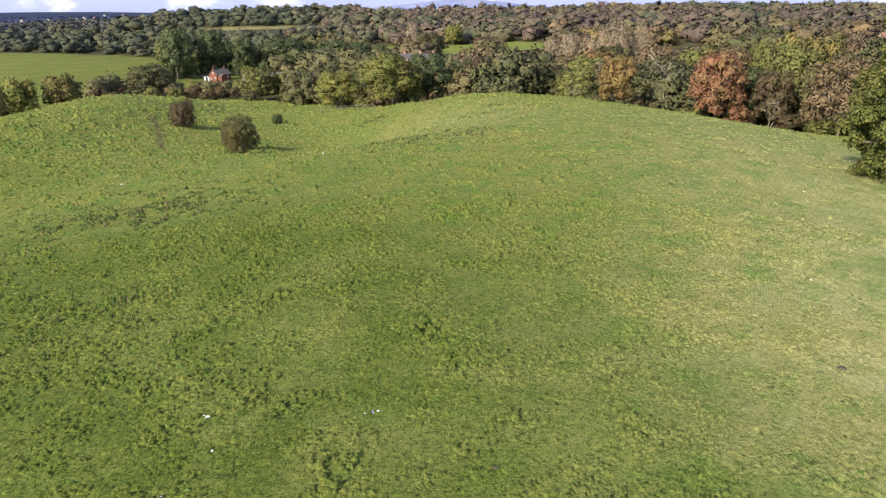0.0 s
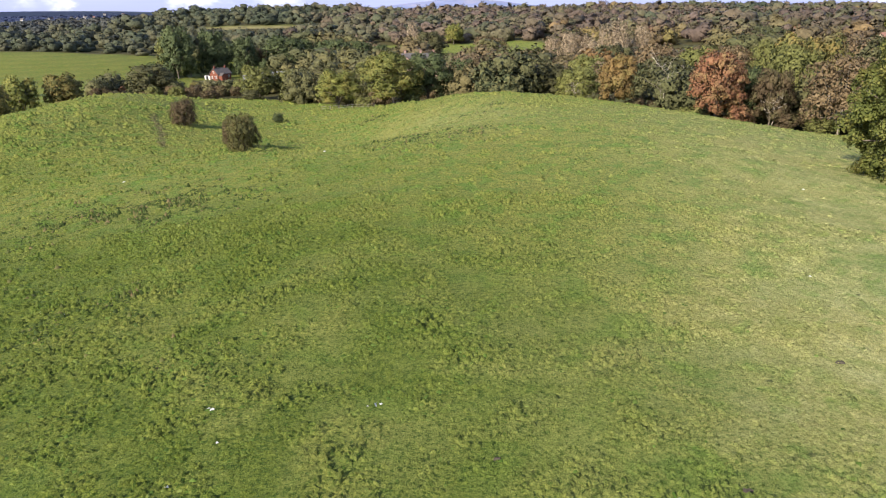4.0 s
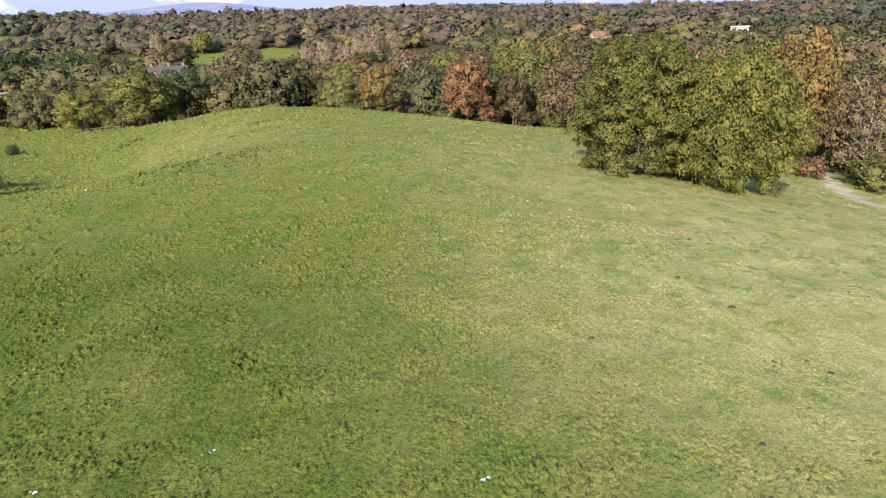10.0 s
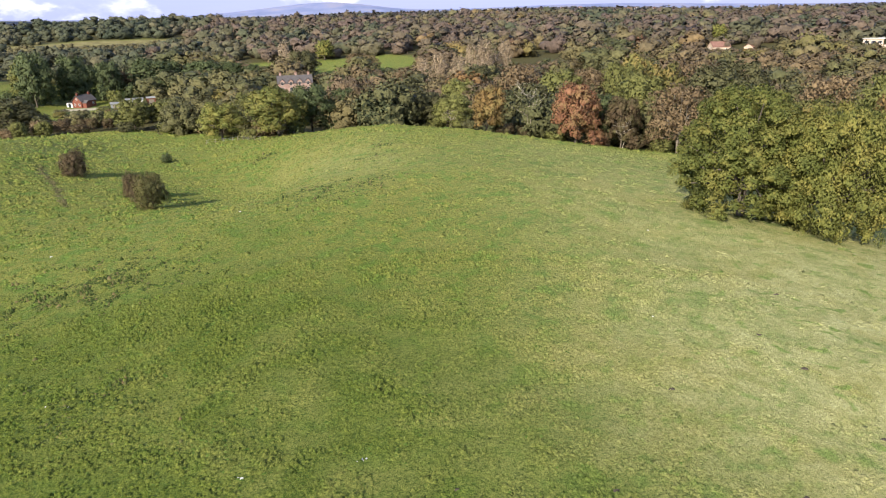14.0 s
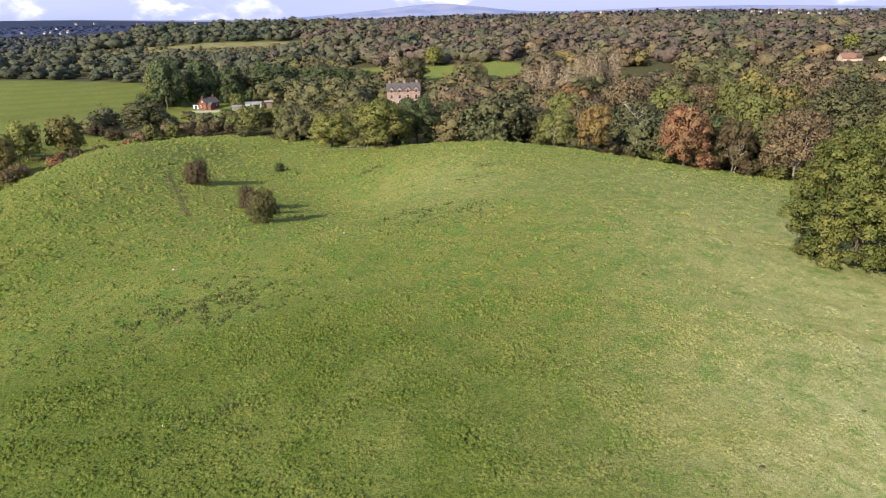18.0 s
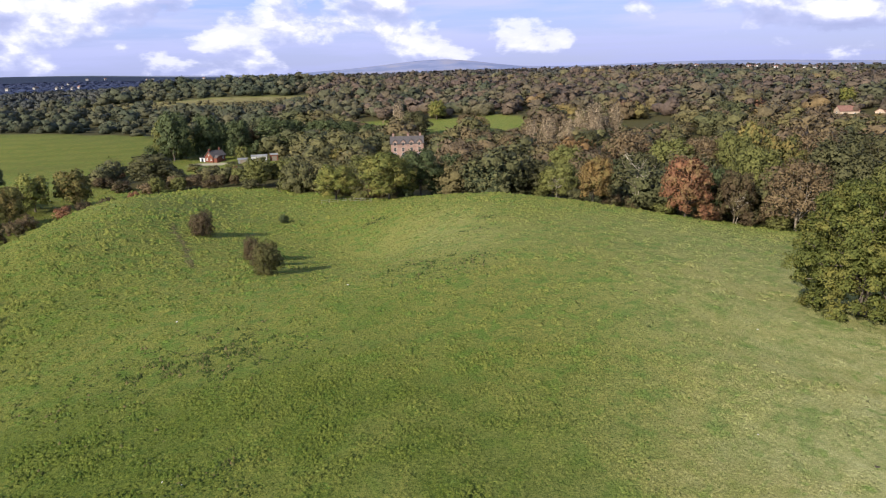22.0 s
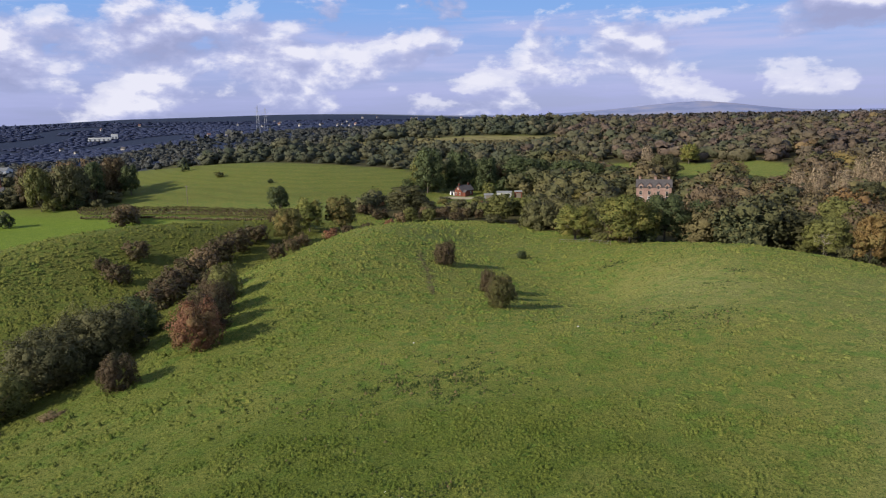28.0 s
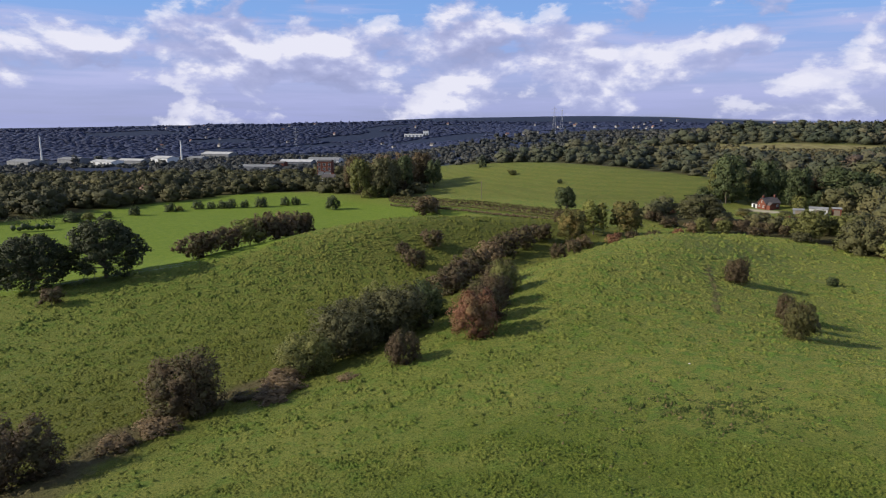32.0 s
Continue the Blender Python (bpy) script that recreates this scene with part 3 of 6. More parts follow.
def lobes_for(rng, shape, count):
    """Boughs of a crown that fills height 0 to 1 and radius 0.5."""
    out = []
    lop = rng.normal(size=3) * 0.05
    for k in range(count):
        f = (k + 0.5) / count
        a = k * 2.4 + rng.random() * 0.9
        if shape == "dome":
            z = 0.17 + 0.70 * f ** 0.9
            rr = 0.37 * max(0.03, 1 - (abs(z - 0.44) / (0.50 if z > 0.44 else 0.42)) ** 2.2) ** 0.6 * (0.72 + 0.34 * rng.random())
            r = 0.105 + 0.075 * rng.random()
            out.append((math.cos(a) * rr + lop[0] * z, math.sin(a) * rr + lop[1] * z, z, r, r, r * 0.78))
        elif shape == "wood":
            z = 0.32 + 0.48 * f
            rr = 0.27 * math.sqrt(max(0.03, 1 - ((z - 0.40) / 0.46) ** 2)) * (0.75 + 0.4 * rng.random())
            r = 0.15 + 0.09 * rng.random()
            out.append((math.cos(a) * rr, math.sin(a) * rr, z, r, r, r * 0.85))
        elif shape == "bush":
            z = 0.14 + 0.66 * f
            rr = 0.35 * math.sqrt(max(0.03, 1 - ((z - 0.36) / 0.56) ** 2)) * (0.66 + 0.5 * rng.random())
            r = 0.10 + 0.10 * rng.random()
            out.append((math.cos(a) * rr, math.sin(a) * rr, z, r, r, r * 1.25))
        elif shape == "tall":
            z = 0.22 + 0.66 * f
            rr = 0.34 * (1.02 - f * 0.62) * (0.35 + 0.7 * rng.random())
            r = 0.055 + 0.04 * rng.random()
            out.append((math.cos(a) * rr, math.sin(a) * rr, z, r, r, 0.17))
    if shape != "tall":
        out.append((lop[0] * 0.4, lop[1] * 0.4, 0.46, 0.31, 0.31, 0.33))
    return out


def wobble(rng, a, b, n, amp, r0, r1):
    a, b = np.array(a, float), np.array(b, float)
    t = np.linspace(0, 1, n)[:, None]
    p = a + (b - a) * t + np.concatenate([np.zeros((1, 3)), rng.normal(size=(n - 1, 3)) * amp])
    return np.concatenate([p, r0 + (r1 - r0) * t], 1)


def trunk_paths(rng, lobes, thick, start=0.16):
    top = wobble(rng, (0, 0, -0.03), (rng.normal() * 0.02, rng.normal() * 0.02, 0.62), 6, 0.008, thick, thick * 0.35)
    paths = [top]
    for l in lobes[:-1]:
        at = start + rng.random() * 0.3
        k = min(4, int((at + 0.03) / 0.13))
        paths.append(wobble(rng, top[k, :3], l[:3], 3, 0.02, thick * 0.42, thick * 0.1))
    return paths


PROTO = {}


def tree_proto(kind, shape, seed, n, leaf, lobes=11, thick=0.028, hang=0.0, bark=None, floor=-0.55, body=0.52, spread=0.45, clumps=9, crown=0.75):
    rng = np.random.default_rng(seed)
    ls = lobes_for(rng, shape, lobes)
    v, f, nor = leaf_cloud(rng, ls, n, leaf, hang, spread, floor, body, crown, clumps)
    leaves = quads("crown", v, f, LEAVES[kind], normals=nor)
    paths = trunk_paths(rng, ls, thick, 0.05 if shape == "bush" else 0.16)
    if shape in ("bush", "tall"):
        # fine stems that show through the thin outline
        for k in range((70 if n > 3000 else 24) if shape == "bush" else 110):
            l = ls[rng.integers(len(ls))]
            tip = np.array(l[:3]) + np.array(l[3:]) * unit(rng.normal(size=3) + [0, 0, 0.8]) * rng.uniform(0.8, 1.15)
            paths.append(wobble(rng, np.array(l[:3]) * [0.6, 0.6, 0.75], tip, 3, 0.012, thick * 0.16, thick * 0.05))
    v, f = tubes(paths, 4)
    trunk = quads("trunk", v, f, bark or BARK, smooth=True)
    return trunk, leaves


def stand(name, meshes, x, y, z, wide, high, turn, label, category, group="", lean=0.0):
    """A plant from shared meshes: an Empty at its foot with the parts under it."""
    root = new(name)
    root.matrix_world = Matrix.Translation((x, y, z)) @ Euler((lean, 0, turn)).to_matrix().to_4x4() @ Matrix.Diagonal((wide, wide, high, 1))
    for me in meshes:
        ob = new(me.name.split(".")[0], me)
        ob.parent = root
    return tagged(root, label, category, group)


# ---- ground ----
TRACK = [(84, 58), (78.9, 62.8), (80.3, 67.7), (87.2, 77), (98.6, 90.5), (112, 103), (130, 112)]


def near_line(x, y, line):
    d = np.full(np.shape(x), 1e9)
    for (ax, ay), (bx, by) in zip(line[:-1], line[1:]):
        t = np.clip(((x - ax) * (bx - ax) + (y - ay) * (by - ay)) / ((bx - ax) ** 2 + (by - ay) ** 2), 0, 1)
        d = np.minimum(d, np.hypot(x - ax - t * (bx - ax), y - ay - t * (by - ay)))
    return d


VALLEY = [(-72, 6), (-84, 26), (-87, 45), (-92, 66), (-104, 92), (-122, 125), (-136, 160), (-140, 205)]


def wood_mask(x, y):
    """Where the ground is under trees rather than grass."""
    edge = 8 * soft_noise(x, y, 30, 5)
    az = np.degrees(np.arctan2(x, y))
    r = np.hypot(x, y) + edge
    east = ramp(x + edge * 0.3, 96 - 0.0 * y, 104) * ramp(y, 40, 60)
    back = ramp(y - np.interp(x, [-140, -95, -70, -45, -20, 15, 45, 60, 90, 130], [262, 248, 245, 228, 192, 186, 170, 158, 150, 120]) + edge * 0.2, -2, 2)
    hill = bump(x, y, -292, 372, 130, 62, -4.7, 1.0)
    over = -(x + 336) * math.sin(radians(-4.7)) + (y - 399) * math.cos(radians(-4.7))
    back = back * np.maximum(ramp(x, -158, -146), ramp(over, 16, 26))
    back = back * (1 - ramp(hill, 0.30, 0.36) * (over < 22))
    meadow = bump(x, y, -26, 452, 34, 15, -5, 1) + bump(x, y, -6, 408, 10, 16, 0, 1) + bump(x, y, 34, 432, 15, 34, 0, 1) + bump(x, y, 120, 410, 30, 20, 0, 1) + bump(x, y, 128, 336, 12, 10, 0, 1) + bump(x, y, -212, 748, 58, 36, 10, 1) + bump(x, y, -115, 335, 18, 12, 0, 1) + bump(x, y, -100, 312, 46, 15, 8, 1)
    back = back * (1 - ramp(meadow, 0.4, 0.55))
    rim = np.interp(az, [-90, -76, -68, -60, -55, -52, -49, -46.4], [345, 365, 410, 452, 450, 425, 402, 400])
    left = ramp(np.hypot(x, y) - rim, -3, 3) * (az < -46.6)
    return np.clip(np.maximum(np.maximum(east, back * (az > -46.6)), left), 0, 1)


def lush_mask(x, y):
    az = np.degrees(np.arctan2(x, y))
    fence = np.interp(y, [0, 45, 61, 81, 106, 125, 150, 185, 240], [200, 199, 195, 182, 180, 186, 204, 215, 222])
    return ramp(-x - fence, -1.5, 1.5) * (y < 275) * (1 - 0.6 * ramp(y, 232, 250))


def mud_mask(x, y):
    """The wet valley bottom and a narrow worn ditch down the slope."""
    wet = 0.8 * (1 - ramp(near_line(x, y, VALLEY[:4]) + 2.5 * soft_noise(x, y, 4, 9), 1.5, 4.5))
    return np.maximum(wet, 0.8 * (1 - ramp(near_line(x, y, [(-63, 139), (-57, 127), (-52, 117), (-46, 103)]) + 0.25 * soft_noise(x, y, 2, 13), 0.25, 0.75)))


def rank_shade_mask(x, y):
    """Coarse darker grass on the valley's western bank; part of the dark is painted slope shade."""
    bank = 1 - ramp(x - np.interp(y, [0, 30, 60, 90, 130, 200], [-66, -74, -76, -86, -112, -126]), -6, 4)
    return np.exp(-(near_line(x, y, VALLEY) / 42) ** 2) * bank * (1 - lush_mask(x, y))


def deep_mask(x, y):
    """The greener, ranker sward at the head of the field and down to the valley."""
    near = 1 - ramp(np.hypot((x + 14) * 0.9, y - 14) + 9 * soft_noise(x, y, 14, 51), 22, 66)
    slope = (1 - ramp(x, -60, -28)) * (1 - ramp(y, 60, 130)) * 0.6
    return np.clip(np.maximum(near * (1 - ramp(x, -2, 20)), slope), 0, 1) * (1 - lush_mask(x, y))


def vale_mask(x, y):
    """The broad built-up valley, far off to the west, where the ground takes a haze colour."""
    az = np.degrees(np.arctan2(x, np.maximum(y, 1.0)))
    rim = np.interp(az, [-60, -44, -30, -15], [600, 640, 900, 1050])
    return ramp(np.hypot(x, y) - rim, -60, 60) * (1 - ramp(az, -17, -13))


def heath_mask(x, y):
    """Rough brown grass and scrub on the rise beyond the houses."""
    return ramp(bump(x, y, -185, 690, 130, 75, 10, 1.0) + 0.12 * soft_noise(x, y, 30, 52), 0.35, 0.5)


def build_ground():
    n = 360
    u = np.linspace(-1, 1, n)
    cx, cy, a = -35.0, 75.0, 62.0
    k = math.asinh(4900 / a)
    gx, gy = np.meshgrid(cx + a * np.sinh(u * k), cy + a * np.sinh(u * k), indexing="ij")
    x, y = gx.ravel(), gy.ravel()
    z = height(x, y)
    near = 1 - ramp(np.hypot(x - cx, y - cy), 150, 420)
    z = z + near * (0.10 * soft_noise(x, y, 3.1, 1) + 0.22 * soft_noise(x, y, 9.0, 2)) + 0.06 * near * soft_noise(x, y, 1.5, 3)
    # ridged steps of soil creep on the far hill and the slopes over the valley
    hill = ramp(bump(x, y, -285, 365, 120, 55, -4.7, 1.0), 0.25, 0.5)
    z = z + hill * 0.28 * np.sin((z + 0.5 * soft_noise(x, y, 14, 8)) * 6.0)
    i, j = np.meshgrid(np.arange(n - 1), np.arange(n - 1), indexing="ij")
    f = np.stack([i * n + j, (i + 1) * n + j, (i + 1) * n + j + 1, i * n + j + 1], -1).reshape(-1, 4)
    # dry grass to the right, which also carries the painted glare
    dry = np.clip(0.92 * ramp(x, 3, 44) * (0.42 * ramp(160 - y, 0, 60) + 0.58 * ramp(105 - y, 0, 55)) + 0.24 * bump(x, y, -2, 118, 8, 16, 12, 1) + 0.15 * bump(x, y, 0, 98, 10, 10, 0, 1) + 0.5 * bump(x, y, 20, 25, 20, 12, 0, 1) + 0.10 * bump(x, y, -8, 128, 14, 18, 0, 1), 0, 1)
    track = 1 - ramp(near_line(x, y, TRACK), 0.9, 1.6)
    track = np.maximum(track, 0.8 * ramp(bump(x, y, -116, 333, 8, 3.5, 15, 1) + 0.2 * soft_noise(x, y, 3, 12), 0.45, 0.6))
    mud = mud_mask(x, y)
    rank = np.maximum(rank_shade_mask(x, y), 0.4 * hill)
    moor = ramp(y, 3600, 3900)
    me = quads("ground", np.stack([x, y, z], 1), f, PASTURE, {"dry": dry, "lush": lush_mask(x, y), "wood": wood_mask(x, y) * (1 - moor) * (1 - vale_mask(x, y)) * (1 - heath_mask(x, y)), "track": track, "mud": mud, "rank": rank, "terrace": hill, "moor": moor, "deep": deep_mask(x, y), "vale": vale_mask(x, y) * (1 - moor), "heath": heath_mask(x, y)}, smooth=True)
    return tagged(new("ground", me), "rolling grazed pasture with hollows, worn slopes and woodland floor", "ground", kind="structure")


build_ground()

# ---- trees ----
LOOK = {
    "dark": ("dome", "dense dark green broadleaf tree at the field's edge"),
    "olive": ("dome", "olive green broadleaf tree in early autumn leaf"),
    "grey": ("dome", "grey-green willow-like tree in dull leaf"),
    "lime": ("dome", "light green rounded tree turning yellow"),
    "gold": ("dome", "yellow-green tree with golden autumn leaves"),
    "orange": ("dome", "tree with orange autumn leaves at the wood's edge"),
    "rust": ("dome", "rust-red autumn tree at the wood's edge"),
    "brown": ("dome", "thin brown-leaved tree with bare limbs showing"),
    "plum": ("dome", "purple-brown tree with thinning leaves"),
    "tan": ("tall", "tall tan-coloured poplar almost bare of leaves"),
}
for at, (kind, (shape, _)) in enumerate(LOOK.items()):
    for reach, n, leaf in (("", 3200, 0.0240), ("near_", 7600, 0.0162)):
        if shape == "tall":
            PROTO[reach + kind] = [tree_proto(kind, shape, 40 + at * 3 + k, int(n * 0.62), leaf * 0.62, 44, 0.018, bark=TAN_BARK, body=0, spread=0.8, clumps=5, hang=0.35) for k in range(2)]
        elif kind == "brown":
            PROTO[reach + kind] = [tree_proto(kind, shape, 40 + at * 3 + k, int(n * 0.8), leaf * 0.9, 26, 0.024, bark=GREY_BARK, body=0.3, spread=0.7, clumps=8) for k in range(2)]
        else:
            PROTO[reach + kind] = [tree_proto(kind, shape, 40 + at * 3 + k, n, leaf, 30, 0.024) for k in range(2)]
for at, kind in enumerate(("dark", "olive", "grey", "plum", "rust", "brown", "gold")):
    PROTO["bush_" + kind] = [tree_proto(kind, "bush", 90 + at * 2 + k, 1200, 0.033, 16, 0.016, floor=-0.8, body=0.5, spread=0.6, clumps=6) for k in range(2)]
for at, kind in enumerate(("olive", "grey", "plum", "rust", "dark", "thorn")):
    PROTO["thick_" + kind] = [tree_proto(kind, "bush", 190 + at * 2 + k, 8500, 0.0145, 34, 0.014, floor=-0.85, body=0.45, spread=0.7, clumps=8, hang=0.25) for k in range(3)]

# x, y, height of the top above datum, crown radius, kind
EDGE_WEST = [
    (-37, 206, -1.0, 8.0, "lime"), (-19, 190, 4.6, 9.0, "lime"), (-10, 198, 3.8, 7.7, "dark"), (8, 203, 2.3, 8.3, "plum"),
    (0, 206, 1.4, 6.3, "dark"), (23, 194, 0.4, 8.5, "grey"), (30, 186, 0.4, 6.5, "olive"), (-30, 224, -0.5, 6.8, "olive"),
    (-52, 241, -7.3, 4.7, "rust"), (-69, 250, -3.1, 10.8, "olive"), (-58, 251, -6.4, 7.0, "grey"), (-85, 252, -9.6, 5.0, "plum"),
    (-101, 250, -9.2, 7.8, "brown"), (-95, 256, -9.8, 6.8, "plum"), (-121, 270, -3.2, 10.0, "grey"), (-105, 245, -8.8, 7.6, "olive"), (-81, 264, -8.8, 7.0, "olive")]
EDGE_EAST = [
    (35, 165, 4.8, 5.4, "orange"), (51, 184, 3.0, 8.2, "grey"), (54, 151, 6.0, 6.5, "rust"), (64, 158, 2.0, 5.4, "dark"),
    (66, 152, 2.1, 4.9, "plum"), (79, 168, 6.2, 8.7, "olive"), (89, 177, 8.3, 7.6, "gold"), (78, 146, 5.7, 8.9, "brown"),
    (94, 157, 7.6, 10.6, "grey"), (100, 146, 3.8, 6.7, "olive"), (80, 101, 7.6, 8.2, "gold"), (95, 96, 9.3, 7.2, "orange"),
    (103, 88, 3.5, 7.0, "brown"), (101, 100, 11.6, 7.4, "orange"), (112, 120, 9.0, 9.0, "olive"), (105, 133, 8.0, 8.0, "brown")]
HOUSE_TREES = [
    (-139, 342, 9.4, 9.5, "dark"), (-127, 357, 7.0, 8.5, "dark"), (-146, 352, 6.0, 8.0, "olive"), (-111, 362, 3.5, 7.5, "dark"), (-125, 386, 0.5, 11.8, "dark"), (-112, 392, -3.0, 9.2, "plum"), (-96, 378, 2.9, 13.0, "dark"),
    (-82, 386, 1.3, 13.0, "dark"), (-63, 384, 0.8, 13.5, "dark"), (-51, 386, -1.3, 9.7, "dark"), (-70, 362, -2.3, 4.5, "brown"),
    (-27, 390, 8.9, 6.9, "tan"), (-17, 386, 4.1, 8.7, "grey"), (-1, 322, -4.6, 5.0, "dark"), (14, 391, 1.4, 9.8, "brown"),
    (-6, 461, 6.8, 6.7, "lime"), (-47, 288, -4.8, 7.4, "gold"), (-35, 280, -5.6, 6.2, "gold"), (21, 290, -6.2, 6.6, "gold")]
MID_WOOD = [
    (35, 288, 3.7, 6.2, "tan"), (42, 287, 5.2, 7.4, "tan"), (49, 281, 4.5, 7.3, "tan"), (70, 323, 8.9, 10.0, "tan"),
    (64, 329, 6.2, 7.1, "tan"), (81, 331, 6.6, 8.6, "tan"), (26, 279, -0.1, 6.4, "brown"), (64, 242, 4.0, 9.6, "brown"),
    (70, 214, 3.8, 8.7, "olive"), (81, 215, 4.3, 7.9, "brown"), (91, 212, 5.3, 7.9, "olive"), (107, 237, 6.6, 7.8, "gold"),
    (108, 198, 6.8, 10.6, "brown"), (118, 186, 6.7, 10.4, "grey"), (40, 225, 1.0, 8.0, "olive"), (18, 230, -0.5, 8.0, "grey"), (52, 260, 2.0, 8.0, "grey"), (255, 440, 9.0, 7.0, "lime")]
VALLEY_TREES = [
    (-131, 190, -2.6, 6.0, "gold"), (-136, 212, -2.0, 6.5, "lime"), (-127, 220, -1.8, 7.0, "gold"), (-185, 268, -4.4, 5.6, "dark"), (-148, 212, -7.5, 6.0, "plum"),
    (-311, 264, 5.0, 8.5, "grey"), (-322, 256, 4.0, 8.0, "olive"), (-318, 276, 3.0, 7.5, "grey"), (-330, 300, 5.0, 9, "brown"), (-338, 288, 5.5, 9, "brown"),
    (-332, 316, 5.0, 9, "plum"), (-340, 326, 5.0, 9, "brown"), (-322, 292, 4.0, 7, "dark"), (-316, 312, 1.0, 6.5, "dark"), (-345, 270, 4.0, 8, "plum")]
count = 0
for group, rows in (("trees along the field's far edge", EDGE_WEST), ("trees along the eastern wood's edge", EDGE_EAST), ("trees round the farmhouse", HOUSE_TREES), ("trees in the eastern wood", MID_WOOD), ("trees in the western valley", VALLEY_TREES)):
    singles = []
    for x, y, top, r, kind in rows:
        high = max(top - ground_at(x, y), 4)
        if 2 * r > 1.7 * high:
            # a broad clump: two or three crowns side by side
            m = 3 if 2 * r > 2.0 * high else 2
            far = math.hypot(x, y)
            for k in range(m):
                s = (k - (m - 1) / 2) * 1.15 * r / m * 1.25
                singles.append((x + s * y / far + (k % 2) * 2.0, y - s * x / far + (k % 2) * 3.0, top - (0, 1.4, 0.7)[k], max(r / m * 1.25, high * 0.45), kind))
        else:
            singles.append((x, y, top, r, kind))
    for x, y, top, r, kind in singles:
        z = ground_at(x, y)
        count += 1
        stand("tree", PROTO[("near_" if math.hypot(x, y) < 235 else "") + kind][count % 2], x, y, z, 2 * r, max(top - z, 4) / 0.98, count * 1.7, LOOK[kind][1], "tree", group)


# ---- joined woods ----
def scatter_wood(name, label, spots, per, leaf, mat, seed, high=(9, 15), lobe_count=4, patch=60, body=0.62, clumps=6, crown=0.85, broad=1.0):
    """A wood that nobody could count: every tree has lobes of leaf sprays; tint goes tree by tree."""
    rng = np.random.default_rng(seed)
    vs, ts, ns, fs, base = [], [], [], [], 0
    forms = []
    for k in range(10):
        ls = lobes_for(rng, "wood", lobe_count)
        v, fc, nor = leaf_cloud(rng, ls, per, leaf, 0.0, 0.40, -0.55, body, crown, clumps)
        forms.append((v, fc, nor))
    for k, (x, y, z) in enumerate(spots):
        h = high[0] + (high[1] - high[0]) * rng.random() ** 0.8
        h *= 0.70 + 0.30 * float(ramp(math.degrees(math.atan2(x, max(y, 1.0))), -24, -13)) if x > -330 else 1.0
        h = min(h * (1.25 if rng.random() < 0.12 else 1.0), (open_height(x, y) - z) / 0.72)
        if h < 4:
            continue
        w = max(h, 9) * (0.85 + 0.35 * rng.random()) * broad
        a = rng.random() * 6.28
        v, fc, nor = forms[rng.integers(10)]
        c, s = math.cos(a), math.sin(a)
        vs.append(np.stack([(v[:, 0] * c - v[:, 1] * s) * w + x, (v[:, 0] * s + v[:, 1] * c) * w + y, (v[:, 2] - 0.28) * h + z], 1))
        ns.append(np.stack([nor[:, 0] * c - nor[:, 1] * s, nor[:, 0] * s + nor[:, 1] * c, nor[:, 2]], 1))
        drift = 0.5 + 0.62 * float(soft_noise(np.array(x), np.array(y), patch, 71))
        ts.append(np.full(len(v), np.clip((0.44 * drift + 0.44 * rng.random() + 0.09 * rng.normal()) * (0.42 + 0.58 * ramp(x / max(y, 1), -0.38, 0.22)), 0, 1)))
        fs.append(fc + base)
        base += len(v)
    v = np.concatenate(vs)
    me = quads(name, v, np.concatenate(fs), mat, {"tint": np.concatenate(ts)}, normals=np.concatenate(ns))
    return tagged(new(name, me), label, "woodland", kind="stuff")


def open_height(x, y):
    """How high a tree may reach before it hides a clearing or a house from the pasture's middle."""
    top = 1e3
    for tx, ty, tr in CLEAR + HALF_HIDDEN:
        lift = (1.4 if tx in (238, 258) else 4.2) if (tx, ty, tr) in HALF_HIDDEN else 0.5
        far = math.hypot(tx + 3, ty + 9)
        ux, uy = (tx + 3) / far, (ty + 9) / far
        along, off = (x + 3) * ux + (y + 9) * uy, abs((x + 3) * uy - (y + 9) * ux)
        if along < far and off < tr + 3:
            top = min(top, 20 + (ground_at(tx, ty) + lift - 20) * along / far)
    return top


def wood_spots(seed, step, inner, outer, test):
    rng = np.random.default_rng(seed)
    m = int(outer / step) + 1
    i, j = np.meshgrid(np.arange(-m, m), np.arange(-2, m), indexing="ij")
    x = (i.ravel() + 0.5 * (j.ravel() % 2)) * step + rng.normal(size=i.size) * step * 0.25
    y = j.ravel() * step + rng.normal(size=i.size) * step * 0.25
    r = np.hypot(x, y)
    az = np.degrees(np.arctan2(x, y))
    ok = (r > inner) & (r < outer) & (az > -80) & (az < 54)
    x, y = x[ok], y[ok]
    ok = test(x, y)
    x, y = x[ok], y[ok]
    return np.stack([x, y, height(x, y)], 1)


taken = np.array([(r[0], r[1], r[3]) for rows in (EDGE_WEST, EDGE_EAST, HOUSE_TREES, MID_WOOD, VALLEY_TREES) for r in rows])
CLEAR = [(-119, 338, 9), (-126, 336, 7), (-92, 330, 8), (-20, 311, 10), (-212, 742, 28), (-139, 334, 8), (-44, 454, 8), (-9, 446, 12), (-6, 408, 7), (30, 448, 9), (40, 436, 9), (33, 410, 8), (110, 404, 11), (130, 416, 11), (128, 336, 5)]


HALF_HIDDEN = [(238, 402, 8), (258, 390, 7), (305, 355, 8), (-452, 325, 10), (-698, 480, 26), (-712, 530, 26), (-640, 395, 22), (-826, 360, 24), (-890, 335, 26)]


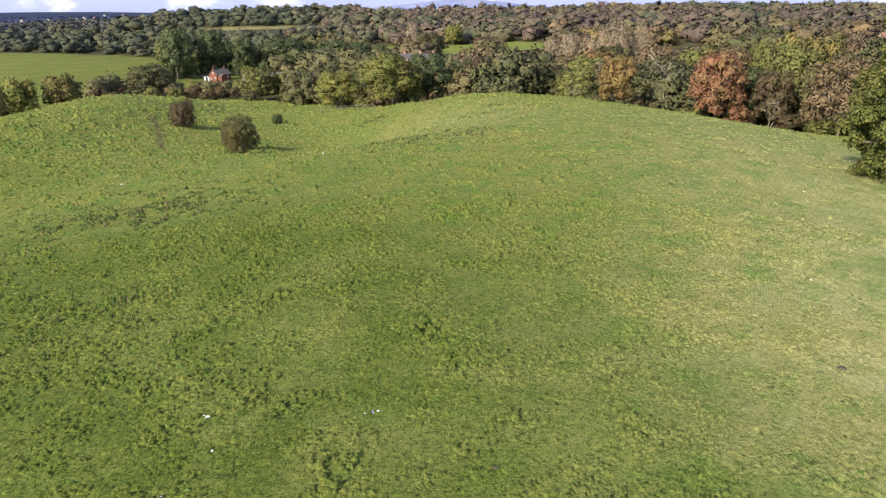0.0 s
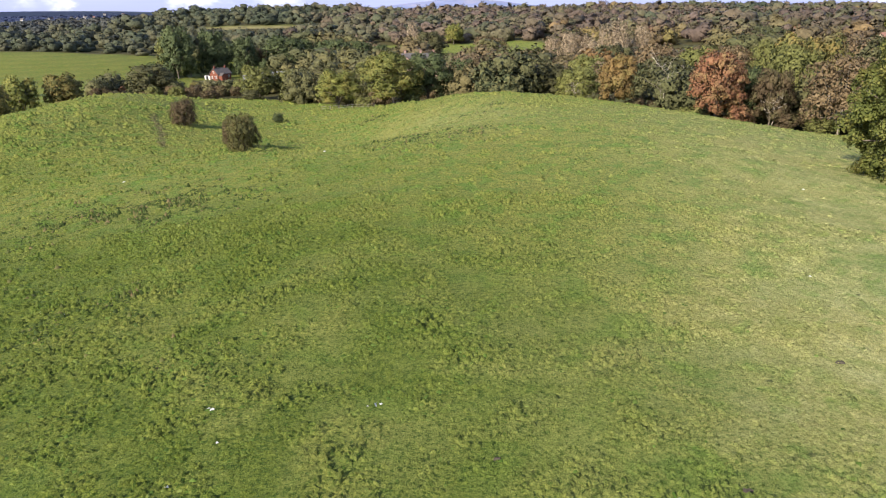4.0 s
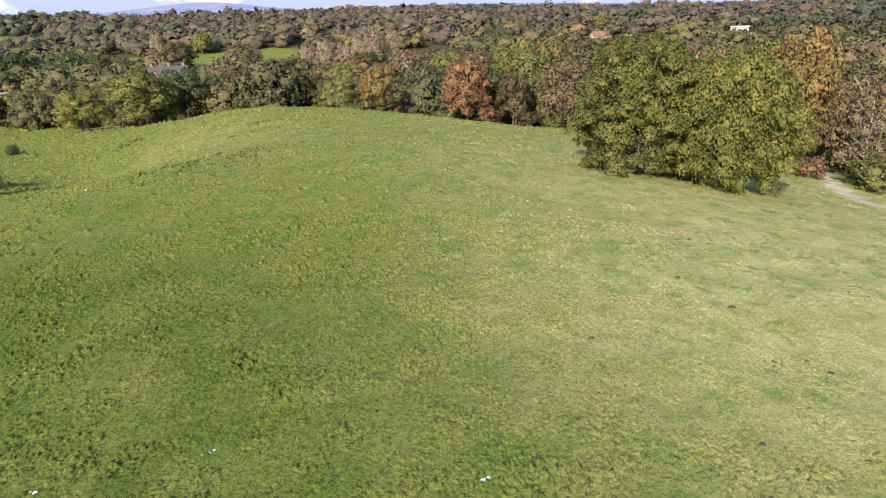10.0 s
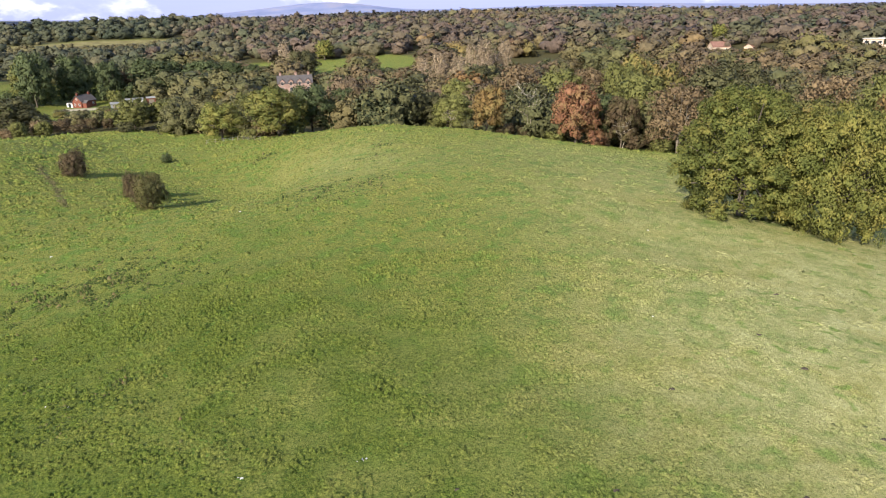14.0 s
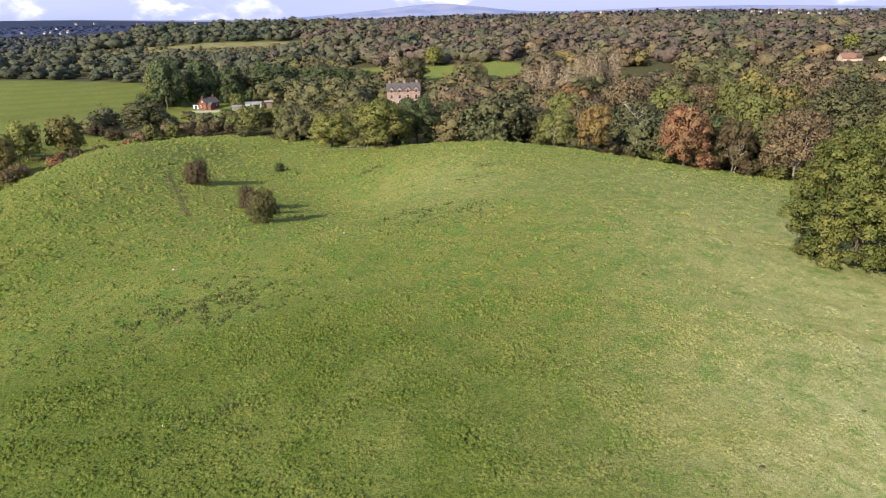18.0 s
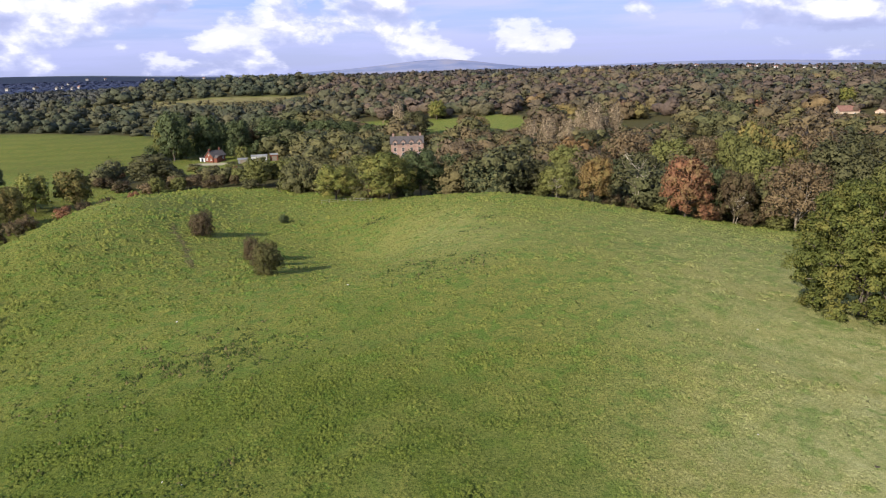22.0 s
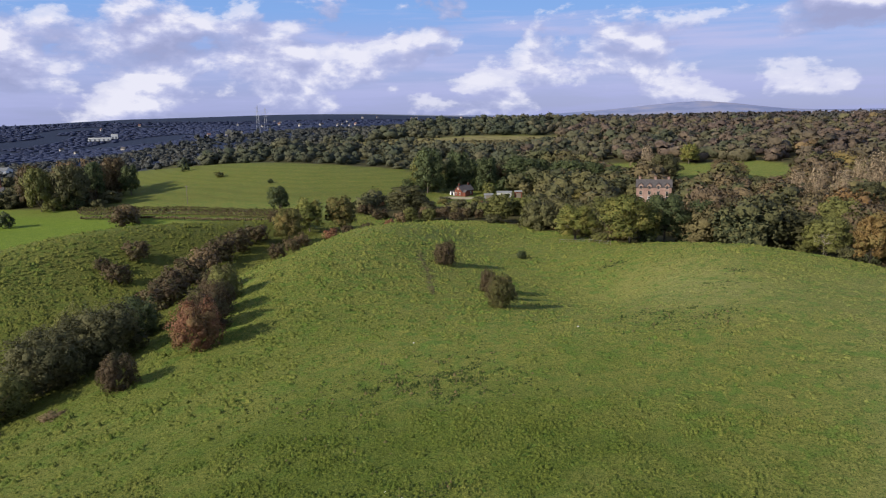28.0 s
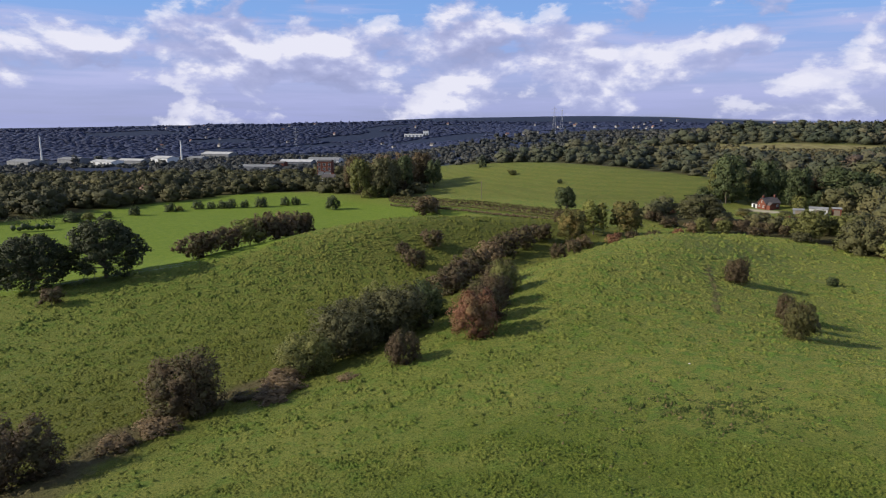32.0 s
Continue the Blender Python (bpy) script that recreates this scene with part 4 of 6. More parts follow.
def free(x, y):
    ok = wood_mask(x, y) > 0.6
    for tx, ty, tr in taken:
        ok &= np.hypot(x - tx, y - ty) > tr * 0.75
    for tx, ty, tr in CLEAR:
        ok &= np.hypot(x - tx, y - ty) > tr
        along = (x * tx + y * ty) / math.hypot(tx, ty)
        off = np.abs(x * ty - y * tx) / math.hypot(tx, ty)
        ok &= ~((off < tr * 0.8) & (along < math.hypot(tx, ty)) & (along > math.hypot(tx, ty) - 26))
    return ok


def beyond_crest(x, y):
    """The ground falls away to the valley behind the western crest: only low scrub there."""
    az = np.degrees(np.arctan2(x, y))
    return (az < -23) & (np.hypot(x, y) > np.interp(az, [-44, -38, -30, -23], [560, 600, 700, 900]))


def ridge(x, y):
    """The long wooded ridge across the western valley."""
    return (vale_mask(x, y) > 0.5) & (np.hypot(x, y) > 1120)


def westward(x, y):
    return np.degrees(np.arctan2(x, y)) < -44


scatter_wood("woodland", "mixed autumn woodland along the pasture's edge", wood_spots(1, 12.4, 120, 265, lambda x, y: free(x, y) & ~westward(x, y)), 1300, 0.021, WOODS, 11, (10, 20), 13, 60, 0.55, 8, 0.85)
scatter_wood("woodland", "mixed autumn woodland behind the pasture", wood_spots(8, 12.8, 265, 450, lambda x, y: free(x, y) & ~westward(x, y)), 340, 0.032, WOODS, 18, (10, 20), 8, 60, 0.66, 7, 2.2, 1.22)
scatter_wood("woodland", "mixed autumn woodland rising beyond the houses", wood_spots(2, 15.8, 450, 1000, lambda x, y: free(x, y) & ~westward(x, y) & ~beyond_crest(x, y) & (heath_mask(x, y) < 0.5)), 54, 0.050, HAZY_HILL_WOODS, 12, (9, 21), 4, 110, 0.80, 7, 2.2, 1.25)
scatter_wood("scrub", "low brown birch scrub on the rough rise", wood_spots(9, 9.5, 480, 900, lambda x, y: (heath_mask(x, y) > 0.4) & free(x, y) & (soft_noise(x, y, 26, 53) > -0.15 - 0.5 * ramp(x, -230, -150))), 20, 0.085, SCRUB, 19, (4, 8.5), 2, 40, 0.8, 5, 0.7)
scatter_wood("woodland", "dark autumn wood beyond the western field", wood_spots(5, 13.0, 340, 1000, lambda x, y: (wood_mask(x, y) > 0.6) & westward(x, y) & (np.hypot(x, y) < 590)), 260, 0.036, WEST_WOODS, 15, (9, 17), 7, 40, 0.74, 6, 0.6, 1.25)
scatter_wood("distant_woodland", "green and brown woodland in the distance, dulled by haze in its colour", wood_spots(3, 35.0, 1000, 2400, lambda x, y: (soft_noise(x, y, 160, 3) > np.where(beyond_crest(x, y), 0.05, -0.40)) & ~ridge(x, y)), 14, 0.15, HAZY_FAR_WOODS, 13, (13, 22), 1, 220)
scatter_wood("distant_woodland", "scattered low trees in the broad western valley", wood_spots(6, 14.0, 560, 1120, lambda x, y: beyond_crest(x, y) & (soft_noise(x, y, 90, 6) > -0.45)), 16, 0.10, HAZY_FAR_WOODS, 16, (5, 10), 1, 120, 0.85, 5, 0.9, 1.4)
scatter_wood("distant_woodland", "wooded ridge across the valley with dark blue haze in its colour", wood_spots(7, 15.5, 1120, 2420, lambda x, y: ridge(x, y) & (soft_noise(x, y, 140, 9) > -0.45 + 0.4 * ramp(np.degrees(np.arctan2(x, y)), -42, -30))), 3, 0.16, HAZY_RIDGE_WOODS, 17, (4, 8), 0, 300, 0.95, 4, 1.6, 3.2)
scatter_wood("distant_woodland", "tall trees along the haze-coloured ridge's skyline", wood_spots(10, 19.0, 2200, 2560, lambda x, y: ridge(x, y) & (soft_noise(x, y, 120, 10) > -0.3)), 8, 0.14, HAZY_RIDGE_WOODS, 20, (7, 17), 1, 300, 0.9, 4, 1.4, 1.6)
scatter_wood("distant_woodland", "wooded skyline far off with blue-green haze in its colour", wood_spots(4, 60.0, 2400, 4700, lambda x, y: (soft_noise(x, y, 300, 4) > -0.3) & (y < 3700) & ~ridge(x, y)), 10, 0.2, HAZY_FAR_WOODS, 14, (15, 25), 1, 500)


# ---- bushes ----
BUSH_LABEL = {
    "dark": "small dark green thorn bush on the pasture", "olive": "olive green hawthorn bush with a dense rounded crown", "grey": "grey-green willow scrub in the valley bottom",
    "plum": "purple-brown hawthorn bush losing its leaves", "thorn": "olive-brown hawthorn bush on the pasture", "rust": "red-brown hawthorn bush thick with berries", "brown": "low brown bramble and bracken clump", "gold": "yellowing willow bush in the valley bottom"}
# x, y, width, height, kind
FIELD_BUSHES = [(-31.6, 97.3, 5.4, 5.8, "thorn"), (-35.5, 107, 3.8, 4.4, "plum"), (-38.6, 113, 3.6, 5.0, "plum"), (-54.3, 132.7, 5.8, 5.6, "plum"), (-43.6, 161.2, 2.8, 2.3, "dark"), (45, 166, 4.0, 3.6, "plum")]
VALLEY_BUSHES = [
    (-83.3, 28.6, 11.0, 8.6, "plum"), (-77.6, 8.4, 9.5, 6.6, "plum"), (-84, 48, 9.5, 6.4, "olive"), (-86, 57, 11.5, 9.0, "grey"), (-90, 63, 11, 9.5, "grey"),
    (-86, 68, 12.0, 9.5, "grey"), (-95, 73, 11, 9.0, "olive"), (-92, 80, 9, 7.5, "dark"), (-70.4, 54.8, 5.2, 5.2, "plum"), (-68.7, 68, 8.0, 7.2, "rust"),
    (-73, 75, 7.5, 7.0, "plum"), (-77, 83, 7.0, 6.6, "plum"), (-82, 91.5, 6.4, 6.6, "olive"), (-88, 99, 6.4, 5.5, "plum")]
VALLEY_FAR_BUSHES = [
    (-112, 108, 10, 6.5, "plum"), (-118, 117, 10, 7.2, "plum"), (-124, 127, 11, 7.4, "plum"), (-129, 138, 11, 7.6, "plum"), (-133, 149, 11, 7.8, "brown"),
    (-136, 160, 11, 8.0, "plum"), (-138, 171, 11, 8.0, "plum"), (-139, 183, 10, 7.0, "plum"), (-151, 143, 8.6, 6.2, "plum"), (-144, 128, 8.0, 6.6, "plum"),
    (-152, 131, 5.5, 4.0, "plum"), (-98, 108, 6, 5.0, "plum"), (-104, 118, 6, 5.0, "olive"), (-118, 196, 7, 4.5, "rust"), (-110, 207, 6, 4.2, "plum"), (-104, 214, 5, 4.0, "rust"), (-124, 186, 7, 5, "brown"), (-121, 176, 6, 5, "plum"), (-116, 204, 6, 4.6, "plum"), (-120, 166, 6, 5, "plum")]
LEFT_BUSHES = [
    (-191, 84, 11, 8.0, "plum"), (-191, 90, 10.5, 8.4, "plum"), (-191, 96, 10, 8.0, "plum"), (-191, 103, 11, 9.6, "olive"), (-191.5, 108, 10.5, 9.4, "plum"), (-192, 113, 11, 10.2, "plum"),
    (-194, 118, 10, 10.0, "brown"), (-195, 123, 10, 10.0, "plum"), (-196, 127, 8, 9.4, "plum"),
    (-180.5, 43, 6.4, 5.0, "plum"), (-337, 385, 7, 5.8, "dark"), (-289, 359.6, 7, 4.6, "olive"), (-240, 343.4, 4, 3.0, "dark"), (-238, 226, 14, 10, "plum"), (-245, 236, 12, 9, "brown"), (-295, 214, 9.5, 8.0, "dark"), (-208, 180, 4, 3.5, "dark"),
    (-308, 266, 12, 9, "dark"), (-316, 258, 12, 9, "olive"), (-324, 266, 12, 8, "plum"), (-318, 274, 11, 8, "dark"), (-322, 284, 12, 9, "plum"), (-326, 296, 12, 9, "brown"), (-330, 308, 12, 9, "plum"), (-334, 320, 12, 9, "brown")]
ROW_BUSHES = [
    (-336, 100, 9, 5.0, "dark"), (-341, 108, 6, 4.0, "olive"), (-340, 116, 5, 3.4, "dark"), (-342, 130, 5.6, 5.0, "dark"), (-345, 149, 6.6, 5.0, "dark"),
    (-345, 154, 4, 3.2, "olive"), (-346, 165, 6.4, 5.0, "dark"), (-344, 171, 4.6, 4.0, "dark"), (-341, 176, 6, 4.6, "dark"), (-339, 180, 6.5, 5.2, "dark"),
    (-336, 186, 5.0, 4.4, "dark"), (-331.5, 193.8, 7.0, 6.0, "dark"), (-329, 207, 6.0, 5.4, "dark"), (-326, 212, 5.4, 4.6, "dark")]
BRACKEN = [(-82.5, 43, 6, 2.4, "brown"), (-79, 40, 7, 2.2, "brown"), (-76, 37, 5, 1.2, "brown"), (-78, 23, 5.5, 2.2, "brown"), (-77, 18, 4.5, 1.9, "brown"), (-73, 47, 3.5, 1.0, "brown"), (-81, 36, 4, 1.1, "plum")]
FARM_BUSHES = [(-150, 341, 9, 8, "dark"), (-143, 347, 10, 9, "dark"), (-136, 351, 10, 10, "dark"), (-129, 356, 10, 11, "dark"), (-121, 359, 10, 11, "dark"), (-113, 357, 9, 9, "dark"), (-107, 352, 8, 7, "olive"), (-102, 362, 9, 8, "dark"), (-95, 366, 10, 8, "olive"), (-87, 368, 10, 9, "dark"), (-79, 369, 10, 9, "olive"), (-71, 370, 10, 8, "dark"), (-63, 370, 10, 9, "dark"), (-55, 371, 9, 8, "dark"), (-47, 373, 9, 7, "grey"), (-40, 366, 7, 5, "olive"), (-104, 340, 6, 4, "olive"), (-36, 322, 7, 5, "gold")]
rng = np.random.default_rng(88)
for k in range(46):
    x, y = rng.uniform(-158, -48), rng.uniform(286, 330)
    high = min(rng.uniform(2.4, 5.0), open_height(x, y) - ground_at(x, y))
    if high > 1.6:
        FARM_BUSHES.append((x, y, rng.uniform(5, 9), high, ("plum", "olive", "dark", "olive", "rust", "gold", "grey")[k % 7]))
n_bush = 0
for group, rows in (("thorn bushes on the pasture", FIELD_BUSHES), ("bushes in the valley bottom", VALLEY_BUSHES), ("hedge bushes along the valley", VALLEY_FAR_BUSHES), ("hedge bushes by the western field", LEFT_BUSHES), ("row of thorn bushes in the western field", ROW_BUSHES), ("bracken clumps in the valley", BRACKEN), ("bushes round the farm", FARM_BUSHES)):
    for x, y, w, h, kind in rows:
        n_bush += 1
        close = "thick_" if group in ("thorn bushes on the pasture", "bushes in the valley bottom") else "bush_"
        # grazed bushes in the open field are leafy to the ground
        sunk = 0.13 if rows is ROW_BUSHES else 0.0
        w, h = w * (1 + sunk), h * (1 + sunk)
        stand("bush", PROTO[close + kind][n_bush % len(PROTO[close + kind])], x, y, ground_at(x, y) - 0.15 - sunk * h, w, h, n_bush * 2.3, BUSH_LABEL[kind].replace("on the pasture", "by the farm").replace("in the valley bottom", "by the farm") if group == "bushes round the farm" else BUSH_LABEL[kind], "bush", group)


# ---- the broad trees at the field's eastern edge ----
def broad_tree(kind, seed, x, y, radius, high, n, leaf, hang, label, low=0.11, count=120):
    """A broad dome that overhangs its foot: boughs in drooping tiers on long limbs."""
    rng = np.random.default_rng(seed)
    ls = []
    for k in range(count):
        f = (k + 0.5) / count
        z = low + (0.93 - low) * f
        reach = max(0.02, 1 - (abs(z - 0.38) / 0.60) ** 2.1) ** 0.62 if z > 0.38 else 1 - 0.46 * ((0.38 - z) / 0.38) ** 1.4
        rr = radius * 0.88 * reach * (0.74 + 0.30 * rng.random())
        r = radius * (0.095 + 0.10 * rng.random())
        a = k * 2.399 + rng.random() * 0.4
        ls.append((math.cos(a) * rr, math.sin(a) * rr, z * high, r, r, r * (0.55 + 0.55 * hang)))
    ls.append((0, 0, high * (0.44 + 0.34 * low), radius * 0.74, radius * 0.74, high * (0.40 - 0.34 * low)))
    v, f, nor = leaf_cloud(rng, ls, n, leaf, hang, 0.55, -0.6, 0.45, 0.45, 8)
    root = new("tree")
    root.matrix_world = Matrix.Translation((x, y, ground_at(x, y) - 0.1))
    part("crown", quads("crown", v, f, LEAVES[kind], normals=nor), None, root)
    paths = [wobble(rng, (0, 0, -0.3), (0.3, 0.2, high * 0.6), 7, 0.12, 0.55, 0.2)]
    for l in ls[:-1:3]:
        at = paths[0][rng.integers(2, 5), :3]
        paths.append(wobble(rng, at, l[:3], 5, 0.25, 0.20, 0.04))
    v, f = tubes(paths, 7)
    part("trunk", quads("trunk", v, f, BARK, smooth=True), None, root)
    return tagged(root, label, "tree", "broad field trees")


broad_tree("oak", 301, 45.8, 67.4, 9.0, 16.2, 62000, 0.135, 0.45, "broad spreading green tree with foliage sweeping to the grass", 0.07)
broad_tree("weep", 302, 54.6, 63.4, 9.4, 15.2, 62000, 0.135, 0.75, "broad tree with hanging yellow-green foliage beside a larger one", 0.06)


broad_tree("shade", 303, -199, 44, 10.6, 14.6, 15000, 0.26, 0.1, "dense dark rounded field tree beside the fence", 0.13)
broad_tree("shade", 304, -195, 61, 11.2, 16.0, 16000, 0.26, 0.1, "tall dense dark rounded field tree above the fence", 0.13)


def bare_tree(x, y, high, wide, seed, bark, label, stems=5, twigs=60):
    rng = np.random.default_rng(seed)
    root = new("bare_tree")
    root.matrix_world = Matrix.Translation((x, y, ground_at(x, y) - 0.1))
    main = wobble(rng, (0, 0, 0), (rng.normal() * 0.4, rng.normal() * 0.4, high * 0.85), 9, 0.12, high * 0.010, high * 0.0035)
    limbs = []
    for k in range(stems * 3):
        a, at = k * 2.4, main[rng.integers(2, 8)]
        reach = wide * (0.25 + 0.3 * rng.random())
        limbs.append(wobble(rng, at[:3], at[:3] + np.array([math.cos(a) * reach, math.sin(a) * reach, high * (0.18 + 0.15 * rng.random())]), 5, 0.15, at[3] * 0.55, 0.02))
    fine = []
    for k in range(twigs):
        l = limbs[rng.integers(len(limbs))]
        at = l[rng.integers(1, 5), :3]
        fine.append(wobble(rng, at, at + rng.normal(size=3) * [0.9, 0.9, 0.5] + [0, 0, 0.9], 3, 0.1, 0.035, 0.012))
    v, f = tubes([main], 6)
    part("trunk", quads("trunk", v, f, bark, smooth=True), None, root)
    for l in limbs:
        v, f = tubes([l], 4)
        part("limb", quads("limb", v, f, bark, smooth=True), None, root)
    v, f = tubes(fine, 3)
    tagged(part("twigs", quads("twigs", v, f, bark), None, root), "fine pale bare twigs", kind="stuff")
    return tagged(root, label, "tree")


bare_tree(47.5, 167.5, 13.5, 8, 401, PALE_BARK, "dead pale-barked tree standing bare before the wood", 6, 90)
bare_tree(66, 150, 8, 5, 402, PALE_BARK, "thin pale bare tree at the wood's edge", 4, 50)
bare_tree(28.5, 182, 6, 5, 403, PALE_BARK, "small leaning bare tree at the wood's edge", 3, 40)
bare_tree(102.5, 86, 16.0, 11, 404, PALE_BARK, "pale-limbed tree with thin tan foliage by the track", 7, 110)

# shrubs under the wood's edge
UNDER_EAST = [(40, 164, 5, 3.6, "plum"), (52, 160, 6, 3.5, "olive"), (58, 149, 6, 4.6, "rust"), (61, 153, 5, 4, "brown"), (68, 147, 6, 4.2, "plum"), (73, 145, 6, 4, "olive"), (84, 141, 6, 4.2, "plum"), (90, 138, 6, 4, "olive"), (97, 133, 7, 4.5, "plum"), (88, 83, 6.4, 4.0, "rust"), (94, 76, 10, 6.6, "olive"), (98, 70, 9, 6, "olive"), (94, 110, 8, 5, "olive"), (88, 120, 8, 5, "plum"), (33, 176, 6, 4, "grey"), (44, 174, 6, 4, "plum")]
UNDER_WEST = [(-28, 196, 6, 3.5, "olive"), (-14, 190, 6, 3.5, "dark"), (-4, 197, 6, 3.5, "dark"), (12, 195, 6, 3.5, "plum"), (18, 191, 6, 4, "grey"), (25, 187, 6, 4, "olive"), (-48, 236, 6, 3.5, "rust"), (-60, 242, 8, 4, "olive"), (-74, 243, 8, 4, "grey"), (-90, 246, 7, 4, "plum"), (-112, 244, 8, 5, "brown"), (-126, 252, 9, 5, "plum"), (-138, 262, 9, 5, "plum"), (-45, 250, 8, 5, "gold"), (-40, 262, 8, 6, "olive")]
for group, rows in (("shrubs under the eastern wood's edge", UNDER_EAST), ("shrubs along the field's far edge", UNDER_WEST)):
    for x, y, w, h, kind in rows:
        n_bush += 1
        stand("bush", PROTO["bush_" + kind][n_bush % 2], x, y, ground_at(x, y) - 0.15, w, h, n_bush * 2.3, BUSH_LABEL[kind].replace(" on the pasture", " at the wood's edge").replace(" in the valley bottom", " at the wood's edge"), "bush", group)


# ---- hedges by the lane below the far hill ----
def hedge(line, wide, high, kind, seed, label):
    rng = np.random.default_rng(seed)
    ls = []
    for (ax, ay), (bx, by) in zip(line[:-1], line[1:]):
        m = max(2, int(math.hypot(bx - ax, by - ay) / (wide * 0.5)))
        for k in range(m):
            x, y = ax + (bx - ax) * (k + rng.random() * 0.5) / m, ay + (by - ay) * (k + rng.random() * 0.5) / m
            h = high * (0.7 + 0.5 * rng.random())
            ls.append((x, y, ground_at(x, y) + h * 0.42, wide * 0.65, wide * 0.65, h * 0.58))
    v, f, nor = leaf_cloud(rng, ls, len(ls) * 60, 0.26, spread=0.6, floor=-0.8, crown=0.0, clumps=5)
    root = new("hedge")
    x0, y0 = line[0]
    at = np.array([x0, y0, ground_at(x0, y0)])
    root.location = at
    part("leaves", quads("leaves", v - at, f, LEAVES[kind], normals=nor), None, root)
    stems = [[(l[0] - at[0], l[1] - at[1], l[2] - l[5] - 0.2 - at[2], 0.09), (l[0] - at[0] + 0.2, l[1] - at[1], l[2] - at[2], 0.04)] for l in ls]
    v, f = tubes(stems, 4)
    tagged(part("stems", quads("stems", v, f, BARK), None, root), kind="stuff")
    return tagged(root, label, "hedge")


hedge([(-302, 263), (-275, 266), (-248, 268), (-220, 267), (-193, 265), (-170, 268)], 1.7, 1.7, "thorn", 501, "trimmed hedge along the lane below the far hill")
hedge([(-294, 254), (-268, 257), (-241, 258), (-215, 256), (-192, 256), (-165, 260)], 2.0, 2.1, "plum", 502, "overgrown brown hedge along the lane below the hill")
hedge([(-340, 76), (-336, 92)], 3.4, 4.0, "dark", 503, "dark clipped hedge at the western field's edge")
hedge([(-208, 150), (-222, 180), (-236, 205)], 1.2, 1.0, "brown", 504, "low ragged hedge between two western fields")

# ---- grass ----
def weed_material(name, stops):
    m, t, s = material(name, 0.85)
    who = node(t, "ShaderNodeNewGeometry").outputs["Random Per Island"]
    wire(t, color_ramp(t, who, stops), s.inputs["Base Color"])
    s.inputs["Specular IOR Level"].default_value = 0.1
    return m


def dry_glare(x, y):
    return np.clip(0.92 * ramp(x, 3, 44) * (0.42 * ramp(160 - y, 0, 60) + 0.58 * ramp(105 - y, 0, 55)) + 0.24 * bump(x, y, -2, 118, 8, 16, 12, 1) + 0.15 * bump(x, y, 0, 98, 10, 10, 0, 1) + 0.5 * bump(x, y, 20, 25, 20, 12, 0, 1) + 0.10 * bump(x, y, -8, 128, 14, 18, 0, 1), 0, 1)


def ground_shown(x, y):
    near = 1 - ramp(np.hypot(x + 35, y - 75), 150, 420)
    return height(x, y) + near * (0.10 * soft_noise(x, y, 3.1, 1) + 0.22 * soft_noise(x, y, 9.0, 2)) + 0.06 * near * soft_noise(x, y, 1.5, 3)


WEED_SPOTS = [(-29.5, 58, 4.6, 0.42), (-25, 57, 4.5, 0.22), (-27, 62, 4.5, 0.26), (-34, 56, 4, 0.16), (-19.5, 36.8, 1.4, 0.7), (-22.0, 35.5, 1.2, 0.5), (-18, 34.5, 1.1, 0.4), (-7, 90, 4, 0.12), (-22.5, 31.5, 0.9, 0.6), (-36, 52, 4, 0.05), (-14, 30, 3, 0.05), (-30, 42, 5, 0.04), (4, 112, 2.6, 0.16), (5, 122, 2.2, 0.12), (-6, 83, 4.5, 0.14), (1, 88, 3.5, 0.12), (-19, 150, 2.0, 0.5), (-38, 50, 6, 0.05)]


BANK_SPOTS = [(-112, 58, 26, 1), (-100, 30, 20, 1), (-72, 30, 14, 0.8), (-60, 62, 16, 0.7), (-140, 92, 26, 1), (-150, 62, 26, 0.8), (-60, 95, 18, 0.5), (-120, 100, 16, 1)]
TUFT_SPOTS = [(-12, 24, 12, 1), (-26, 42, 18, 1), (-42, 70, 22, 1), (-5, 48, 16, 0.7), (-20, 16, 10, 1), (4, 26, 10, 0.5), (-75, 110, 25, 0.6), (-20, 85, 22, 0.7), (-105, 75, 24, 1), (-100, 45, 18, 1), (-120, 115, 22, 1)]


